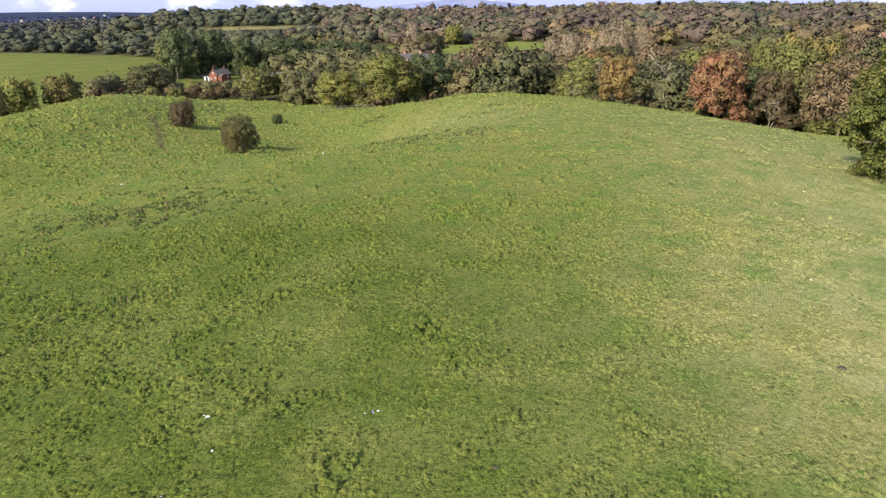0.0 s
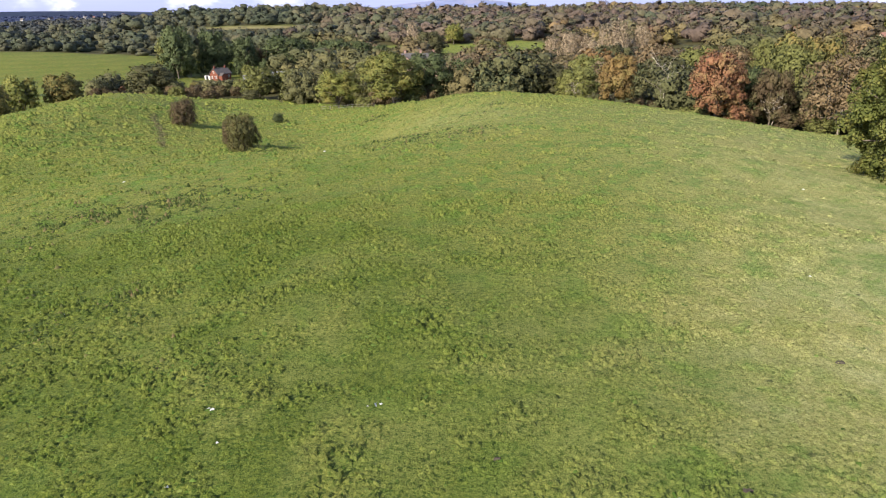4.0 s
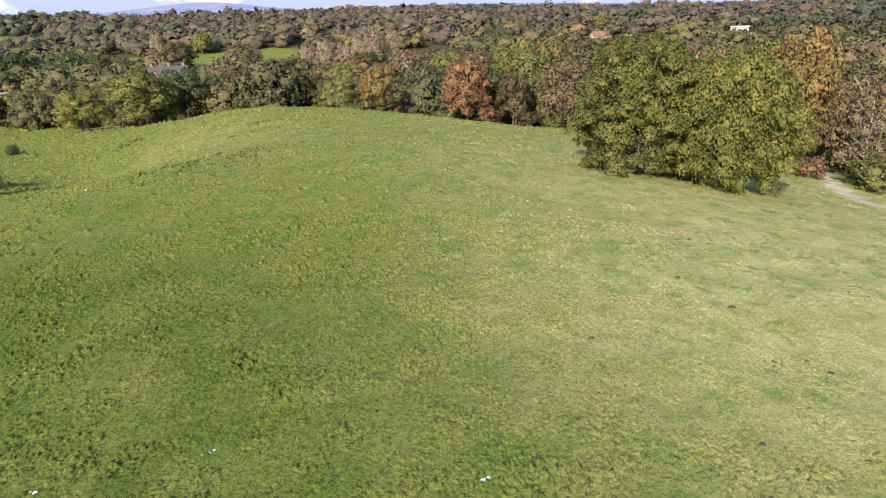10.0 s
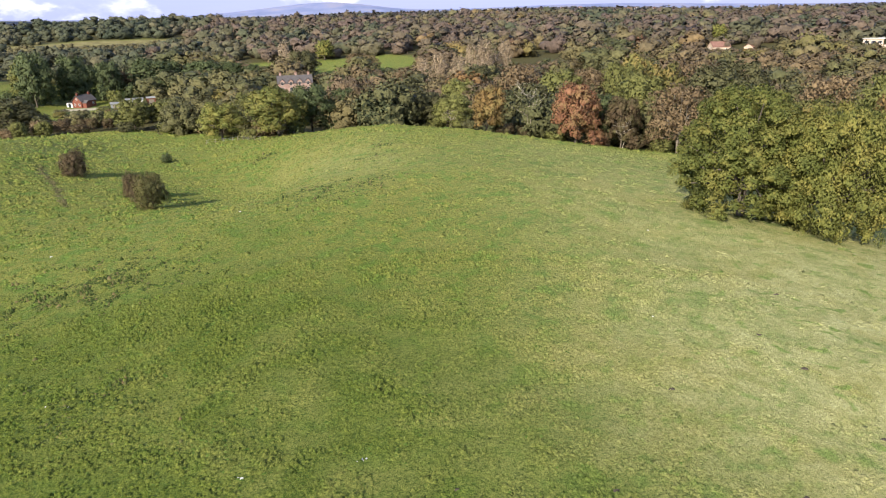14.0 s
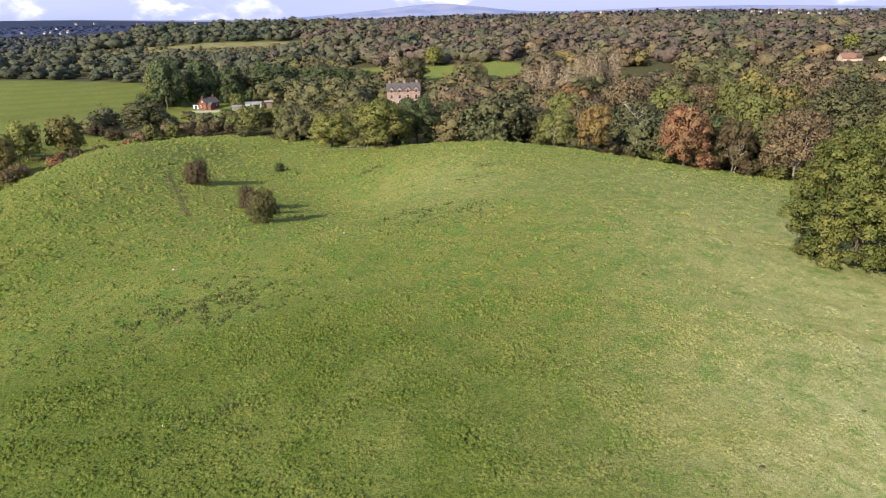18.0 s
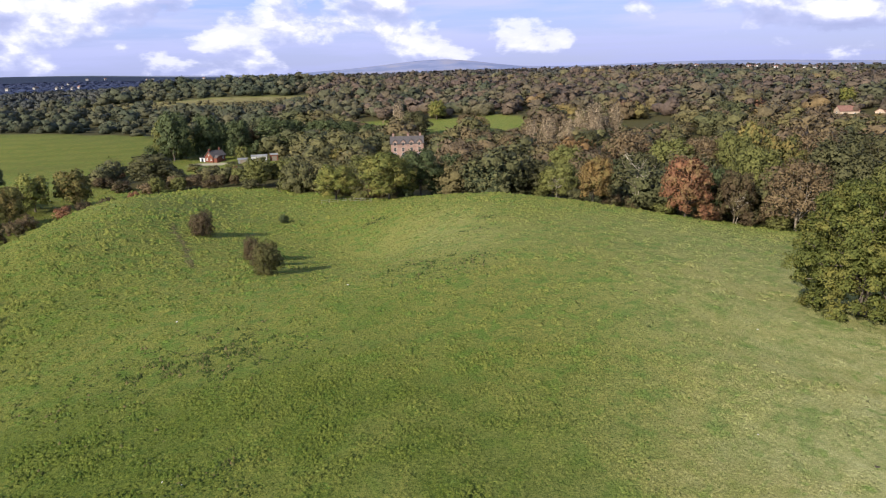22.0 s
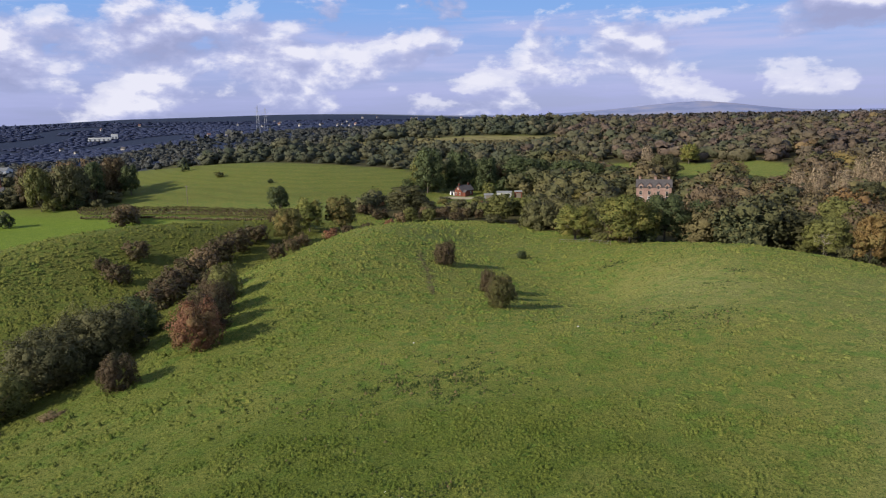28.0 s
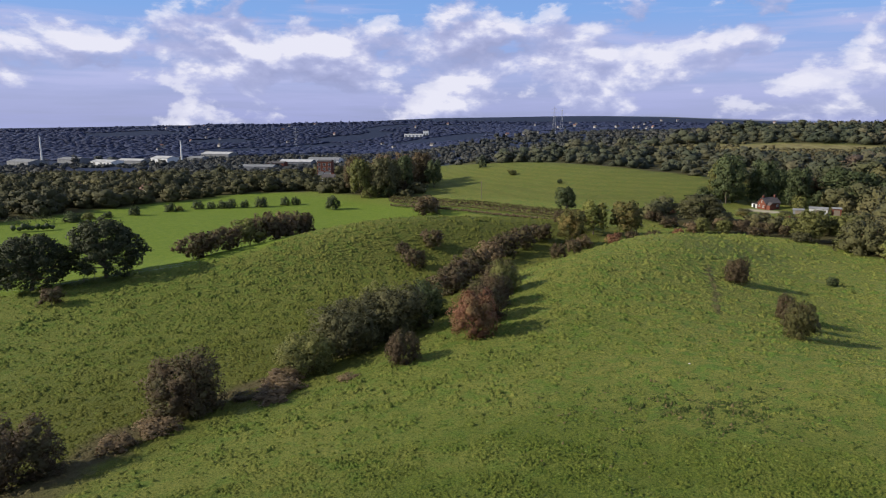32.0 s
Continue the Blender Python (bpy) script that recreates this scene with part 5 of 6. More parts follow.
def turf(name, label, seed, count, lo, hi, size, sides, mat, weeds=None, rise=1.0):
    """Low overlapping tussocks; their number thins with distance."""
    rng = np.random.default_rng(seed)
    a = np.radians(rng.uniform(-80, 54, count * 2))
    r = lo + (hi - lo) * rng.random(count * 2) ** 0.8
    x, y = np.sin(a) * r - 2, np.cos(a) * r - 6
    if weeds is not None:
        patch = np.array(weeds)
        share = patch[:, 2] ** 2 * patch[:, 3]
        at = patch[rng.choice(len(patch), count, p=share / share.sum())]
        x, y = at[:, 0] + rng.normal(size=count) * at[:, 2] * 0.8, at[:, 1] + rng.normal(size=count) * at[:, 2] * 0.8
        clump = soft_noise(x, y, 0.9, 41) + (0.15 if rise > 1.5 else 0.5) * soft_noise(x, y, 3.5, 42) > (0.1 if rise > 1.5 else -0.3 if rise > 1.4 else 0.0)
        x, y = x[clump], y[clump]
        r = np.hypot(x, y)
    ok = (wood_mask(x, y) < 0.3) & (near_line(x, y, TRACK) > 1.5) & (lush_mask(x, y) < 0.2)
    x, y, r = x[ok][:count], y[ok][:count], r[ok][:count]
    z = ground_shown(x, y)
    n, ring = len(x), np.arange(sides)
    lump = 0.65 + 0.5 * np.clip(soft_noise(x, y, 2.2, 31) + 0.6 * soft_noise(x, y, 0.9, 32), -0.8, 1.0)
    s = size * (0.6 + 0.8 * rng.random(n)) * (0.75 + 0.006 * r)
    t = rng.random((n, 1)) * 6.283 + ring * 6.283 / sides + rng.normal(size=(n, sides)) * 0.25
    rad = s[:, None] * (0.7 + 0.6 * rng.random((n, sides)))
    h = s * (0.24 + 0.60 * rng.random(n) ** 2) * lump * rise * (1.12 - 0.92 * dry_glare(x, y))
    tip = np.stack([x + rng.normal(size=n) * s * 0.25, y + rng.normal(size=n) * s * 0.25, z + h], 1)
    foot = np.stack([x[:, None] + np.cos(t) * rad, y[:, None] + np.sin(t) * rad, np.repeat((z - 0.04)[:, None], sides, 1)], 2)
    v = np.concatenate([foot, tip[:, None]], 1).reshape(-1, 3)
    first = np.arange(n)[:, None] * (sides + 1)
    f = np.stack([first + ring, first + (ring + 1) % sides, np.repeat(first + sides, sides, 1)], 2).reshape(-1, 3)
    spread = lambda q: np.repeat(q, sides + 1)
    me = quads(name, v, f, mat, {"dry": spread(dry_glare(x, y)), "lush": spread(lush_mask(x, y)), "deep": spread(deep_mask(x, y)), "rank": spread(rank_shade_mask(x, y)), "mud": spread(mud_mask(x, y))})
    return tagged(new(name, me), label, "grass", kind="stuff")


WEEDS = weed_material("weeds", [(0.0, (0.028, 0.042, 0.010)), (0.62, (0.058, 0.080, 0.019)), (0.86, (0.110, 0.108, 0.036)), (1.0, (0.160, 0.115, 0.056))])
TUFTS = weed_material("tufts", [(0.0, (0.048, 0.086, 0.014)), (0.6, (0.095, 0.145, 0.027)), (1.0, (0.180, 0.205, 0.052))])
turf("grass", "short tussocky pasture grass", 601, 84000, 9, 62, 0.20, 4, PASTURE, None, 1.5)
turf("grass", "tussocky grass over the farther slopes", 602, 56000, 60, 170, 0.25, 4, PASTURE, None, 1.15)
turf("grass", "coarse grass over the valley slopes and western fields", 604, 24000, 130, 300, 0.30, 4, PASTURE, None, 1.3)
turf("grass", "lumpy rank tussocks on the valley's banks", 606, 46000, 30, 200, 0.33, 4, PASTURE, BANK_SPOTS, 1.45)
turf("weeds", "dull brown-green thistle and dock patches in pasture", 603, 7500, 20, 100, 0.16, 5, WEEDS, WEED_SPOTS, 2.3)
turf("grass_tufts", "dark green ungrazed grass tufts", 605, 34000, 9, 100, 0.15, 4, TUFTS, TUFT_SPOTS, 1.25)


# ---- buildings ----
BRICK = plain_material("red_brick", (0.12, 0.038, 0.024), (0.20, 0.070, 0.044), 0.85, 2.0)
SLATE = plain_material("slate", (0.065, 0.058, 0.058), (0.115, 0.100, 0.098), 0.9, 1.2)
STONE = plain_material("pinkish_stone", (0.25, 0.155, 0.125), (0.37, 0.25, 0.205), 0.85, 0.8)
PALE_STONE = plain_material("pale_stone", (0.42, 0.35, 0.28), (0.56, 0.48, 0.40), 0.85, 0.8)
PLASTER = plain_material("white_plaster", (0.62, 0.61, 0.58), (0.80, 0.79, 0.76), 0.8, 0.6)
CREAM = plain_material("cream_plaster", (0.40, 0.30, 0.22), (0.52, 0.40, 0.31), 0.8, 0.6)
FAR_WALL = plain_material("weathered_render", (0.26, 0.24, 0.22), (0.42, 0.39, 0.36), 0.8, 0.6)
TILE = plain_material("brown_roof_tile", (0.15, 0.075, 0.055), (0.26, 0.14, 0.11), 0.8, 1.2)
SHEET = plain_material("grey_metal_sheet", (0.16, 0.16, 0.165), (0.27, 0.27, 0.265), 0.8, 0.3)
PALE_SHEET = plain_material("pale_metal_sheet", (0.36, 0.35, 0.34), (0.52, 0.51, 0.49), 0.8, 0.2)
TIMBER = plain_material("weathered_timber", (0.13, 0.105, 0.08), (0.27, 0.22, 0.17), 0.85, (2, 2, 8))
STEEL = plain_material("galvanised_steel", (0.30, 0.31, 0.33), (0.44, 0.45, 0.47), 0.45, 1.0)
DARK_GLASS = material("dark_window_glass", 0.08)
DARK_GLASS[2].inputs["Base Color"].default_value = (0.03, 0.035, 0.045, 1)
DARK_GLASS[2].inputs["Specular IOR Level"].default_value = 0.6
DARK_GLASS = DARK_GLASS[0]


def box(bm, x0, y0, z0, x1, y1, z1):
    v = [bm.verts.new(p) for p in ((x0, y0, z0), (x1, y0, z0), (x1, y1, z0), (x0, y1, z0), (x0, y0, z1), (x1, y0, z1), (x1, y1, z1), (x0, y1, z1))]
    for f in ((0, 3, 2, 1), (4, 5, 6, 7), (0, 1, 5, 4), (1, 2, 6, 5), (2, 3, 7, 6), (3, 0, 4, 7)):
        bm.faces.new([v[k] for k in f])
    return bm


def boxed(*sizes):
    bm = bmesh.new()
    for s in sizes:
        box(bm, *s)
    return bm


def gabled(w, d, eaves, ridge):
    """Walls with gables at both ends of x."""
    bm = bmesh.new()
    h, k = w / 2, d / 2
    v = [bm.verts.new(p) for p in ((-h, -k, -0.6), (h, -k, -0.6), (h, k, -0.6), (-h, k, -0.6), (-h, -k, eaves), (h, -k, eaves), (h, k, eaves), (-h, k, eaves), (-h, 0, ridge), (h, 0, ridge))]
    for f in ((0, 1, 5, 4), (2, 3, 7, 6), (1, 2, 6, 9, 5), (3, 0, 4, 8, 7), (4, 5, 9, 8), (6, 7, 8, 9)):
        bm.faces.new([v[i] for i in f])
    return bm


def pitched(w, d, eaves, ridge, over=0.35, thick=0.22):
    """One roof of two slabs over gables at the ends of x."""
    bm = bmesh.new()
    h, k = w / 2 + over, d / 2
    slope = (ridge - eaves) / k
    ring = [(-(k + over), eaves - slope * over + 0.02), (0, ridge + 0.02), (k + over, eaves - slope * over + 0.02), (k + over, eaves - slope * over + thick), (0, ridge + thick + 0.05), (-(k + over), eaves - slope * over + thick)]
    a = [bm.verts.new((-h, y, z)) for y, z in ring]
    b = [bm.verts.new((h, y, z)) for y, z in ring]
    for i in range(6):
        j = (i + 1) % 6
        bm.faces.new((a[i], a[j], b[j], b[i]))
    for q in (a, b):
        bm.faces.new((q[0], q[1], q[4], q[5]))
        bm.faces.new((q[1], q[2], q[3], q[4]))
    bmesh.ops.recalc_face_normals(bm, faces=bm.faces[:])
    return bm


def window_on(parent, x, y, z, w, h, face, frame_mat=None):
    """A sash window on the wall plane: face is 'y' or 'x' with its outward sign."""
    axis, sign = face[1], -1 if face[0] == "-" else 1
    if axis == "y":
        outer = boxed((x - w / 2, y + sign * 0.0, z, x - w / 2 + 0.1, y + sign * 0.09, z + h), (x + w / 2 - 0.1, y, z, x + w / 2, y + sign * 0.09, z + h), (x - w / 2 + 0.1, y, z + h - 0.1, x + w / 2 - 0.1, y + sign * 0.09, z + h), (x - w / 2 + 0.1, y, z, x + w / 2 - 0.1, y + sign * 0.12, z + 0.1), (x - w / 2 + 0.1, y, z + h / 2 - 0.04, x + w / 2 - 0.1, y + sign * 0.07, z + h / 2 + 0.04))
        pane = boxed((x - w / 2 + 0.1, y, z + 0.1, x + w / 2 - 0.1, y + sign * 0.04, z + h - 0.1))
    else:
        outer = boxed((x, y - w / 2, z, x + sign * 0.09, y - w / 2 + 0.1, z + h), (x, y + w / 2 - 0.1, z, x + sign * 0.09, y + w / 2, z + h), (x, y - w / 2 + 0.1, z + h - 0.1, x + sign * 0.09, y + w / 2 - 0.1, z + h), (x, y - w / 2 + 0.1, z, x + sign * 0.12, y + w / 2 - 0.1, z + 0.1))
        pane = boxed((x, y - w / 2 + 0.1, z + 0.1, x + sign * 0.04, y + w / 2 - 0.1, z + h - 0.1))
    for bm in (outer, pane):
        bmesh.ops.recalc_face_normals(bm, faces=bm.faces[:])
    frame_ob = part("window", outer, frame_mat or PLASTER, parent)
    part("pane", pane, DARK_GLASS, frame_ob)


def chimney(parent, x, y, z, h, mat=None, pots=2):
    ob = part("chimney", boxed((x - 0.45, y - 0.35, z - 0.8, x + 0.45, y + 0.35, z + h), (x - 0.55, y - 0.45, z + h, x + 0.55, y + 0.45, z + h + 0.15)), mat or BRICK, parent)
    for k in range(pots):
        bm = bmesh.new()
        bmesh.ops.create_cone(bm, cap_ends=True, segments=8, radius1=0.16, radius2=0.12, depth=0.5, matrix=Matrix.Translation((x - 0.22 + 0.44 * k, y, z + h + 0.4)))
        part("chimney_pot", bm, TILE, ob)


def house_root(name, x, y, turn, label, category, z=None):
    root = new(name)
    root.matrix_world = pose(x, y, ground_at(x, y) if z is None else z, 0, 0, turn)
    return tagged(root, label, category)


def farmhouse():
    r = house_root("farmhouse", -118.5, 343, 60, "red-brick farmhouse with slate roof and white lean-to", "house")
    part("wall", gabled(8.4, 5.4, 3.0, 5.3), BRICK, r)
    part("roof", pitched(8.4, 5.4, 3.0, 5.3), SLATE, r)
    chimney(r, 3.2, 0, 5.2, 0.9)
    chimney(r, -3.4, 0, 5.2, 0.9)
    window_on(r, -4.2, 0, 3.2, 0.8, 1.0, "-x")
    for y in (-1.4, 1.4):
        window_on(r, -4.2, y, 0.7, 0.9, 1.2, "-x")
    for x in (-2.8, 0.0, 2.6):
        window_on(r, x, -2.7, 1.0, 0.9, 1.2, "-y")
    porch = part("porch", gabled(2.4, 2.6, 2.2, 3.2), BRICK, r)
    porch.matrix_local = pose(-2.4, -3.9, 0, 0, 0, 90)
    part("porch_roof", pitched(2.4, 2.6, 2.2, 3.2, 0.2, 0.14), SLATE, porch)
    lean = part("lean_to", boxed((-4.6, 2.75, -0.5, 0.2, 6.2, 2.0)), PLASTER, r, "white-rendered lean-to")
    part("lean_to_roof", boxed((-4.8, 2.73, 2.0, 0.4, 6.4, 2.2)), SLATE, lean)
    # no opening: a dark slab stands in for the doorway's shade
    part("doorway", boxed((-4.66, 3.6, 0.0, -4.6, 5.2, 1.8)), DARK_GLASS, lean, "dark slab standing in for a shaded doorway")


def stone_house():
    r = house_root("stone_house", -19.4, 315, 4, "large pinkish stone house with slate roof and gabled dormers", "house", -13.0)
    lift = 0.2
    part("wall", gabled(15.0, 8.5, 6.6 + lift, 9.4 + lift), STONE, r)
    part("roof", pitched(15.0, 8.5, 6.6 + lift, 9.4 + lift), SLATE, r)
    for x in (-5.6, -1.9, 1.9, 5.6):
        bm = bmesh.new()
        g = [bm.verts.new(p) for p in ((x - 1.1, -4.35, 5.8 + lift), (x + 1.1, -4.35, 5.8 + lift), (x + 1.1, -4.35, 7.2 + lift), (x, -4.35, 8.3 + lift), (x - 1.1, -4.35, 7.2 + lift))]
        e = bmesh.ops.extrude_face_region(bm, geom=[bm.faces.new(g)])
        bmesh.ops.translate(bm, vec=(0, 3.4, 0), verts=[q for q in e["geom"] if isinstance(q, bmesh.types.BMVert)])
        bmesh.ops.recalc_face_normals(bm, faces=bm.faces[:])
        dormer = part("dormer", bm, STONE, r)
        rb = bmesh.new()
        for s in (-1, 1):
            q = [rb.verts.new(p) for p in ((x, -4.6, 8.35 + lift), (x + s * 1.35, -4.6, 7.05 + lift), (x + s * 1.35, -1.0, 7.05 + lift), (x, -1.0, 8.35 + lift), (x, -4.6, 8.5 + lift), (x + s * 1.35, -4.6, 7.2 + lift), (x + s * 1.35, -1.0, 7.2 + lift), (x, -1.0, 8.5 + lift))]
            for f in ((0, 1, 2, 3), (4, 5, 6, 7), (0, 1, 5, 4), (1, 2, 6, 5), (2, 3, 7, 6), (3, 0, 4, 7)):
                rb.faces.new([q[k] for k in f])
        bmesh.ops.recalc_face_normals(rb, faces=rb.faces[:])
        part("dormer_roof", rb, SLATE, dormer)
        window_on(r, x, -4.36, 5.7 + lift, 1.2, 1.5, "-y", PALE_STONE)
        window_on(r, x, -4.26, 3.3, 1.3, 1.7, "-y", PALE_STONE)
        window_on(r, x, -4.26, 0.8, 1.4, 1.8, "-y")
    for x in (-6.2, 0.6, 6.2):
        chimney(r, x, 0.2, 9.3 + lift, 1.2, STONE)


def shed(x, y, w, d, h, turn, wall, roof, label, z=None, name="shed"):
    r = house_root(name, x, y, turn, label, "shed", z)
    part("wall", gabled(w, d, h, h + d * 0.13), wall, r)
    part("roof", pitched(w, d, h, h + d * 0.13, 0.2, 0.12), roof, r)
    part("door", boxed((-1.2, -d / 2 - 0.06, -0.3, 1.2, -d / 2 + 0.0, min(2.4, h - 0.3))), TIMBER, r)
    return r


farmhouse()
stone_house()
shed(-93.5, 333, 7.5, 4.5, 3.0, 10, PALE_SHEET, SHEET, "grey sheet-metal shed beside the farmhouse")
shed(-87, 336, 3.6, 3.6, 3.0, 20, BRICK, SHEET, "small brick outbuilding with a grey roof")
shed(-101, 330, 4.5, 3.5, 2.2, 14, SHEET, SHEET, "low grey sheet-metal shed near the farmhouse")
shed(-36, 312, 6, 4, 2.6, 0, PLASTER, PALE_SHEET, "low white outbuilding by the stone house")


def far_house(x, y, z, w, d, h, turn, wall, roof, label):
    r = house_root("house", x, y, turn, label, "house", z)
    part("wall", gabled(w, d, h, h + d * 0.34), wall, r)
    part("roof", pitched(w, d, h, h + d * 0.34), roof, r)
    for sx in (-w * 0.27, w * 0.27):
        for zz in (0.9, 3.4):
            if zz + 1.2 < h:
                window_on(r, sx, -d / 2, zz, 1.2, 1.3, "-y")
    window_on(r, -w / 2, 0, h - 1.6, 1.1, 1.2, "-x")
    window_on(r, w / 2, 0, h - 1.6, 1.1, 1.2, "+x")
    chimney(r, w * 0.3, 0, h + d * 0.34, 0.9)
    return r


far_house(236, 404, ground_at(236, 404) - 1.7, 11, 8, 3.3, -4, CREAM, TILE, "long low cream building with brown roof among trees")
far_house(253, 397, ground_at(253, 397) - 2.4, 6, 5.5, 3.4, 35, CREAM, TILE, "small cream house with a low roof among trees")


def office():
    r = house_root("office_block", 305, 359, -38, "white flat-roofed modern building among autumn trees", "building", -9.6)
    part("wall", boxed((-5, -5, -2, 5, 5, 10)), CREAM, r)
    part("roof", boxed((-5.6, -5.6, 10, 5.6, 5.6, 10.5)), PALE_SHEET, r)
    part("wing", boxed((5, -3.5, -2, 8.5, 4, 6.5)), CREAM, r)
    for z in (1.2, 4.4, 7.4):
        for k in range(3):
            window_on(r, -3.3 + k * 3.3, -5, z, 2.3, 1.7, "-y")
            window_on(r, -5, -3.3 + k * 3.3, z, 2.3, 1.7, "-x")


office()


def place_at(az, dist):
    return -3 + math.sin(radians(az)) * dist, -8.5 + math.cos(radians(az)) * dist


def works(az, dist, w, d, h, turn, wall, roof, label, z_add=0.0):
    x, y = place_at(az, dist)
    r = house_root("works_building", x, y, turn, label, "building", ground_at(x, y) + z_add)
    w, d, h = 0.75 * w, 0.75 * d, 0.50 * h
    part("wall", gabled(w, d, h, h + d * 0.10), wall, r)
    part("roof", pitched(w, d, h, h + d * 0.10, 0.3, 0.25), roof, r)
    for k in range(max(2, int(w / 9))):
        x0 = -w / 2 + (k + 0.5) * w / max(2, int(w / 9))
        part("loading_door", boxed((x0 - 1.9, -d / 2 - 0.1, -0.4, x0 + 1.9, -d / 2, min(4.2, h - 0.8))), SHEET, r)
    return tagged(r, group="works in the valley")


for row in (
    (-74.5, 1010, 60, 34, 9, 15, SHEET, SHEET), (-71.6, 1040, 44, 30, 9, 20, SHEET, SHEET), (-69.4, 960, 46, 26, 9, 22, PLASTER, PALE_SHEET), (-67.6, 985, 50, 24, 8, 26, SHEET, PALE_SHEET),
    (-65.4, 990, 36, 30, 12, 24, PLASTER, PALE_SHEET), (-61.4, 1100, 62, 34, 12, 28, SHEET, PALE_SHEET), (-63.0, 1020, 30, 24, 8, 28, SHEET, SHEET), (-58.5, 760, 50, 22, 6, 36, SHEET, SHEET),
    (-55.4, 860, 52, 30, 9, 38, SHEET, PALE_SHEET), (-53.2, 900, 54, 34, 10, 38, PLASTER, SHEET), (-57.0, 830, 26, 20, 8, 36, BRICK, SLATE)):
    works(*row, "long low works building with a pale metal roof", 0.6)
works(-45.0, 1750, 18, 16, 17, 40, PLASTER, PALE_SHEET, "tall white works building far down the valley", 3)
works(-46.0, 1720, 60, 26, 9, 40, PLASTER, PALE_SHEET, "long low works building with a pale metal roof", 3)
mill = works(-53.2, 560, 15, 12, 24, 40, BRICK, SLATE, "old brick mill with gables beside the trees", 2)
for sx in (-4, 0, 4):
    for zz in (1.5, 5.0, 8.5):
        window_on(mill, sx, -4.5, zz, 2.0, 2.2, "-y")
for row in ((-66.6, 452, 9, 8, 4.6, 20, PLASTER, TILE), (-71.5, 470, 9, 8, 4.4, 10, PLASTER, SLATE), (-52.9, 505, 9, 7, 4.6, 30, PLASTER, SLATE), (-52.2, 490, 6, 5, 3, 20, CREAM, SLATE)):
    x, y = place_at(row[0], row[1])
    far_house(x, y, ground_at(x, y), *row[2:], "pale house by the trees below the western field")


def stack(az, dist, h, label):
    x, y = place_at(az, dist)
    root = house_root("works_chimney", x, y, 0, label, "chimney")
    bm = bmesh.new()
    bmesh.ops.create_cone(bm, cap_ends=True, segments=12, radius1=1.3, radius2=0.8, depth=h, matrix=Matrix.Translation((0, 0, h / 2)))
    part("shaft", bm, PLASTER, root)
    bm = bmesh.new()
    bmesh.ops.create_cone(bm, cap_ends=True, segments=12, radius1=1.1, radius2=1.1, depth=0.8, matrix=Matrix.Translation((0, 0, h + 0.4)))
    part("rim", bm, STEEL, root)


stack(-73.6, 1000, 36, "tall thin white works chimney")
stack(-64.2, 1010, 28, "thin pale works chimney beside metal sheds")

# far town on the skyline
rng = np.random.default_rng(77)
for k in range(84):
    az = 9 + 24 * rng.random() if k < 32 else -30 + 16 * rng.random() if k < 44 else -66 + 40 * rng.random()
    dist = 1900 + 500 * rng.random() if k < 32 else 2600 + 900 * rng.random() if k < 44 else 1150 + 1100 * rng.random()
    x, y = place_at(az, dist)
    r = house_root("house", x, y, rng.random() * 180, "pale house on the wooded skyline" if k < 44 else "small pale house among trees across the valley", "house", ground_at(x, y) + (6 if k < 32 else 2))
    w, d, h = 7 + 4 * rng.random(), 6, 4.5 + 2 * rng.random()
    if k >= 44:
        w, d, h = 0.7 * w, 5.0, 3.6
    part("wall", gabled(w, d, h, h + 2.4), FAR_WALL if k >= 32 else PLASTER if k % 2 else FAR_WALL, r)
    part("roof", pitched(w, d, h, h + 2.4), TILE if k % 2 else SLATE, r)
    tagged(r, group="houses on the skyline" if k < 44 else "houses across the western valley")


# ---- pylons and poles ----
def pylon(x, y, h, label):
    root = house_root("pylon", x, y, 25, label, "pylon")

    def leg(sx, sy):
        return [(sx * 3.4, sy * 3.4, 0, 0.16), (sx * 1.3, sy * 1.3, h * 0.55, 0.13), (sx * 0.5, sy * 0.5, h * 0.93, 0.10), (0, 0, h, 0.08)]

    for sx in (-1, 1):
        for sy in (-1, 1):
            v, f = tubes([leg(sx, sy)], 4)
            part("leg", quads("leg", v, f, STEEL), None, root)
    for z, reach in ((0.62, 5.5), (0.75, 6.5), (0.88, 5.0)):
        v, f = tubes([[(-reach, 0, h * z, 0.10), (0, 0, h * z + 1.0, 0.14), (reach, 0, h * z, 0.10)], [(-reach, 0, h * z, 0.08), (reach, 0, h * z, 0.08)]], 4)
        part("cross_arm", quads("cross_arm", v, f, STEEL), None, root)
    for k in range(6):
        z0, z1 = h * 0.09 * k, h * 0.09 * (k + 1)
        w0, w1 = 3.4 - 2.1 * min(1, k * 0.09 / 0.55), 3.4 - 2.1 * min(1, (k + 1) * 0.09 / 0.55)
        v, f = tubes([[(-w0, -w0, z0, 0.07), (w1, -w1, z1, 0.07)], [(w0, -w0, z0, 0.07), (-w1, -w1, z1, 0.07)]], 3)
        part("brace", quads("brace", v, f, STEEL), None, root)


for az, dist, h in ((-34.6, 1150, 46), (-34.0, 1420, 46), (-55.5, 1500, 46)):
    x, y = place_at(az, dist)
    pylon(x, y, h, "grey lattice pylon above the woods")


def post(parent, x, y, z, h, r=0.06, mat=None, name="post"):
    v, f = tubes([[(x, y, z - 0.2, r), (x, y, z + h, r * 0.9)]], 6)
    me = quads(name, v, f, mat or TIMBER)
    return part(name, me, None, parent)


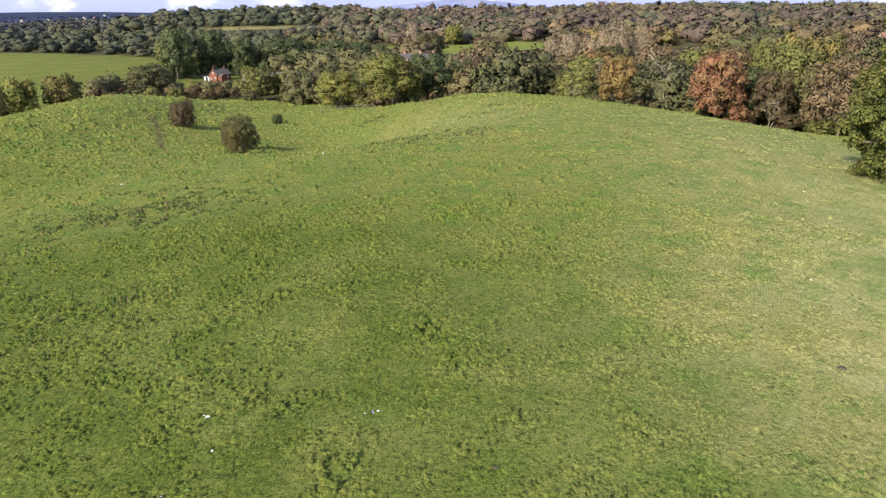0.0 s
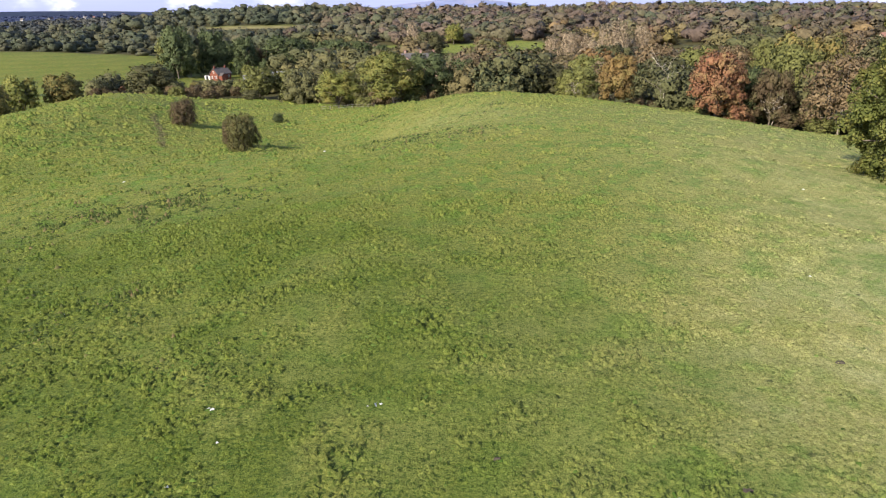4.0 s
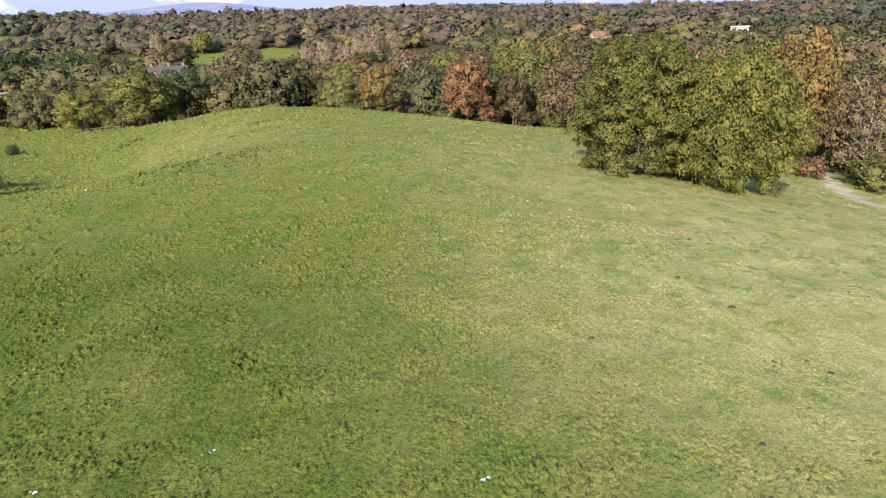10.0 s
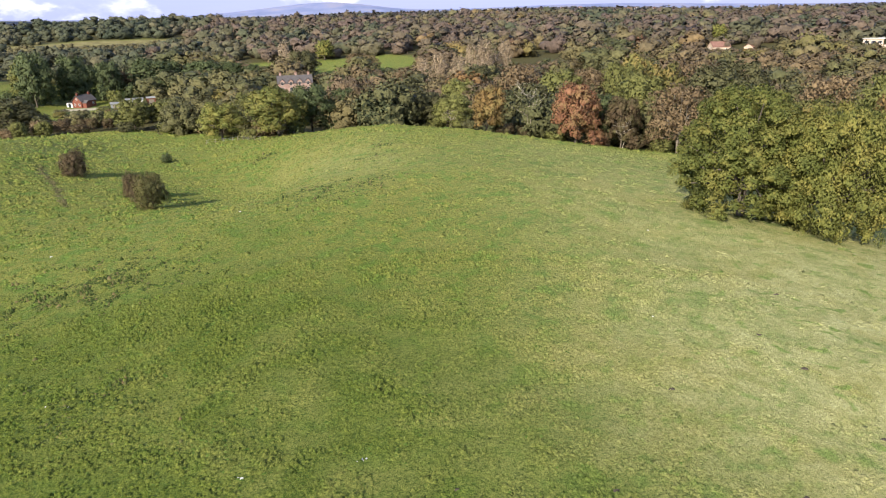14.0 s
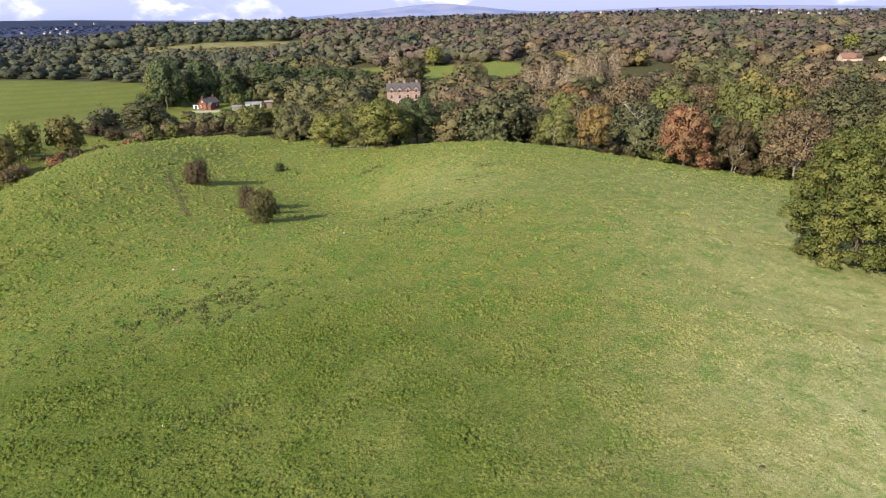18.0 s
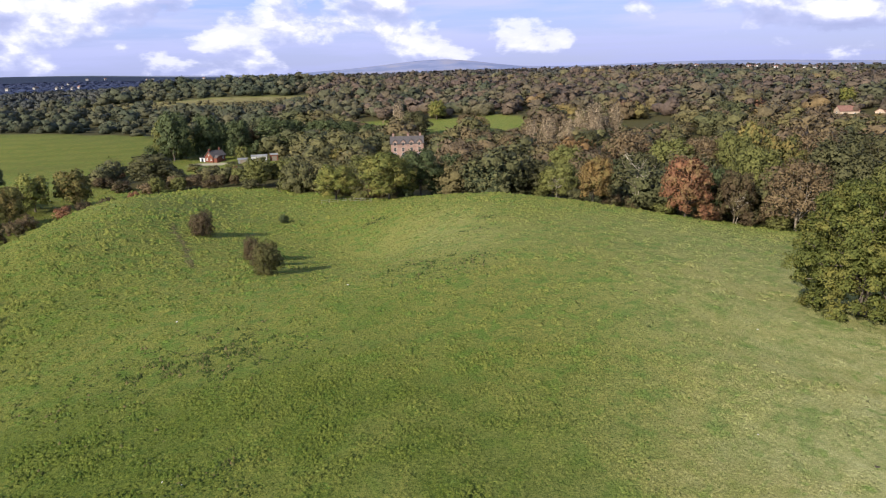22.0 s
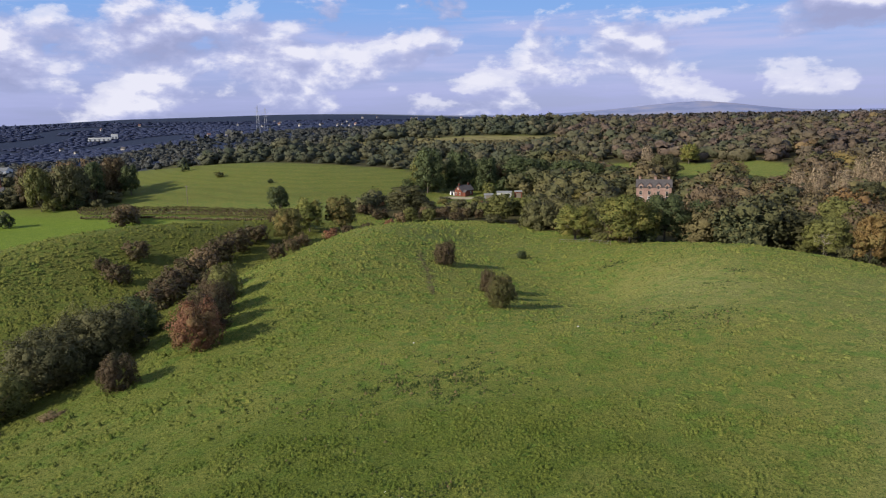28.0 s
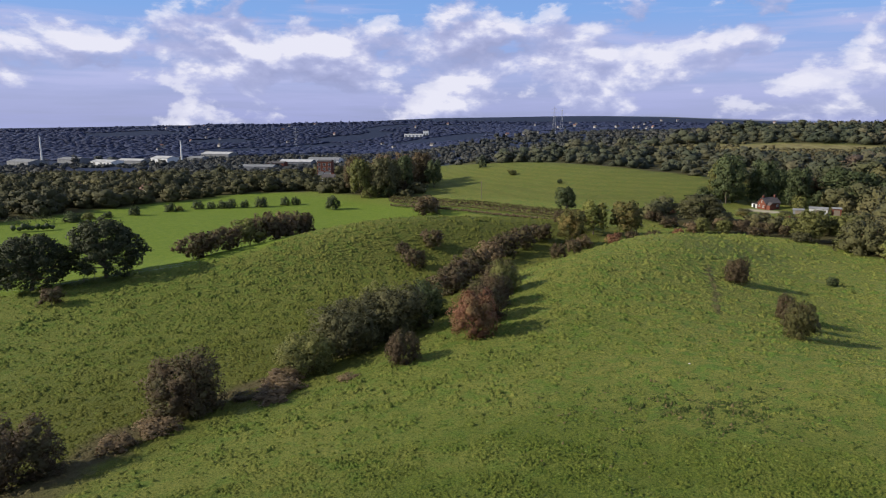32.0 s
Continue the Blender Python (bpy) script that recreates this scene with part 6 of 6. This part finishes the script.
def pole(x, y, h, label):
    root = house_root("utility_pole", x, y, 20, label, "pole")
    post(root, 0, 0, 0, h, 0.16, TIMBER, "shaft")
    v, f = tubes([[(-1.1, 0, h - 0.7, 0.07), (1.1, 0, h - 0.7, 0.07)]], 5)
    part("cross_arm", quads("cross_arm", v, f, TIMBER), None, root)


pole(-250, 282, 10, "wooden utility pole beside the lane")


def fence(line, step, label, rails=2):
    x0, y0 = line[0]
    root = new("fence")
    at = Vector((x0, y0, ground_at(x0, y0)))
    root.location = at
    spots = []
    for (ax, ay), (bx, by) in zip(line[:-1], line[1:]):
        m = max(1, round(math.hypot(bx - ax, by - ay) / step))
        spots += [(ax + (bx - ax) * k / m, ay + (by - ay) * k / m) for k in range(m)]
    spots.append(line[-1])
    tops = []
    for x, y in spots:
        z = float(ground_shown(np.array(x), np.array(y)))
        post(root, x - at[0], y - at[1], z - at[2], 1.2, 0.07)
        tops.append((x - at[0], y - at[1], z - at[2]))
    for k in range(rails):
        v, f = tubes([[(p[0], p[1], p[2] + 0.5 + 0.55 * k, 0.02) for p in tops]], 3)
        part("wire", quads("wire", v, f, STEEL), None, root)
    return tagged(root, label, "fence")


fence([(-206, 30), (-199, 45), (-195, 61), (-188, 70), (-181, 81)], 2.6, "weathered post and wire fence along the field boundary")
fence([(-40, 196), (-33, 198), (-24, 187)], 2.8, "short post and wire fence under the edge trees")


# ---- small things in the grass ----
def stone(x, y, s, seed, label, mat):
    rng = np.random.default_rng(seed)
    bm = bmesh.new()
    bmesh.ops.create_icosphere(bm, subdivisions=2, radius=s)
    for v in bm.verts:
        v.co *= 1 + 0.25 * float(np.sin(v.co.x / s * 3 + seed) * np.cos(v.co.y / s * 4)) + 0.12 * rng.normal()
        v.co.z *= 0.45
    me = bpy.data.meshes.new("stone")
    bm.to_mesh(me)
    bm.free()
    me.materials.append(mat)
    ob = new("stone", me)
    ob.location = (x, y, float(ground_shown(np.array(x), np.array(y))) + s * 0.12)
    return tagged(ob, label, "stone", "pale stones in the grass")


CHALK = plain_material("chalky_white", (0.40, 0.39, 0.36), (0.62, 0.61, 0.58), 0.9, 6)
for k, (x, y, s) in enumerate(((-3.6, 22.95, 0.12), (-3.35, 23.05, 0.07), (-3.85, 22.85, 0.06), (-9.9, 22.75, 0.10), (-10.1, 22.9, 0.06), (6.2, 17.1, 0.11), (6.42, 17.18, 0.08), (6.0, 16.98, 0.07), (-23.2, 25.2, 0.09), (-24, 34.8, 0.12), (-22.4, 34.2, 0.08), (-23.4, 20.8, 0.16), (-23.7, 20.6, 0.12), (-23.2, 21.0, 0.09), (-15.8, 16.5, 0.08), (-9.7, 17.9, 0.07), (-8.9, 20.4, 0.05), (-36.5, 71, 0.16), (-16.5, 80, 0.15), (20, 37.6, 0.08), (30, 60, 0.10))):
    stone(x, y, s, k + 3, "white weathered stone lying in short grass", CHALK)
DUNG = plain_material("dry_dung", (0.045, 0.035, 0.025), (0.09, 0.07, 0.05), 0.95, 8)
for k, (x, y, s) in enumerate(((16.0, 26.5, 0.24), (26, 27.6, 0.26), (25.3, 19.7, 0.2), (8.6, 17.5, 0.18), (26.2, 33, 0.2), (1.0, 19.5, 0.16), (33, 41, 0.25), (17.5, 15.6, 0.18))):
    ob = stone(x, y, s, k + 40, "dark dried dung patch on the grass", DUNG)
    ob.name = "dung_patch"
    ob.scale = (1.0, 0.7, 0.45)
    tagged(ob, category="dung", group="dung patches on the pasture")
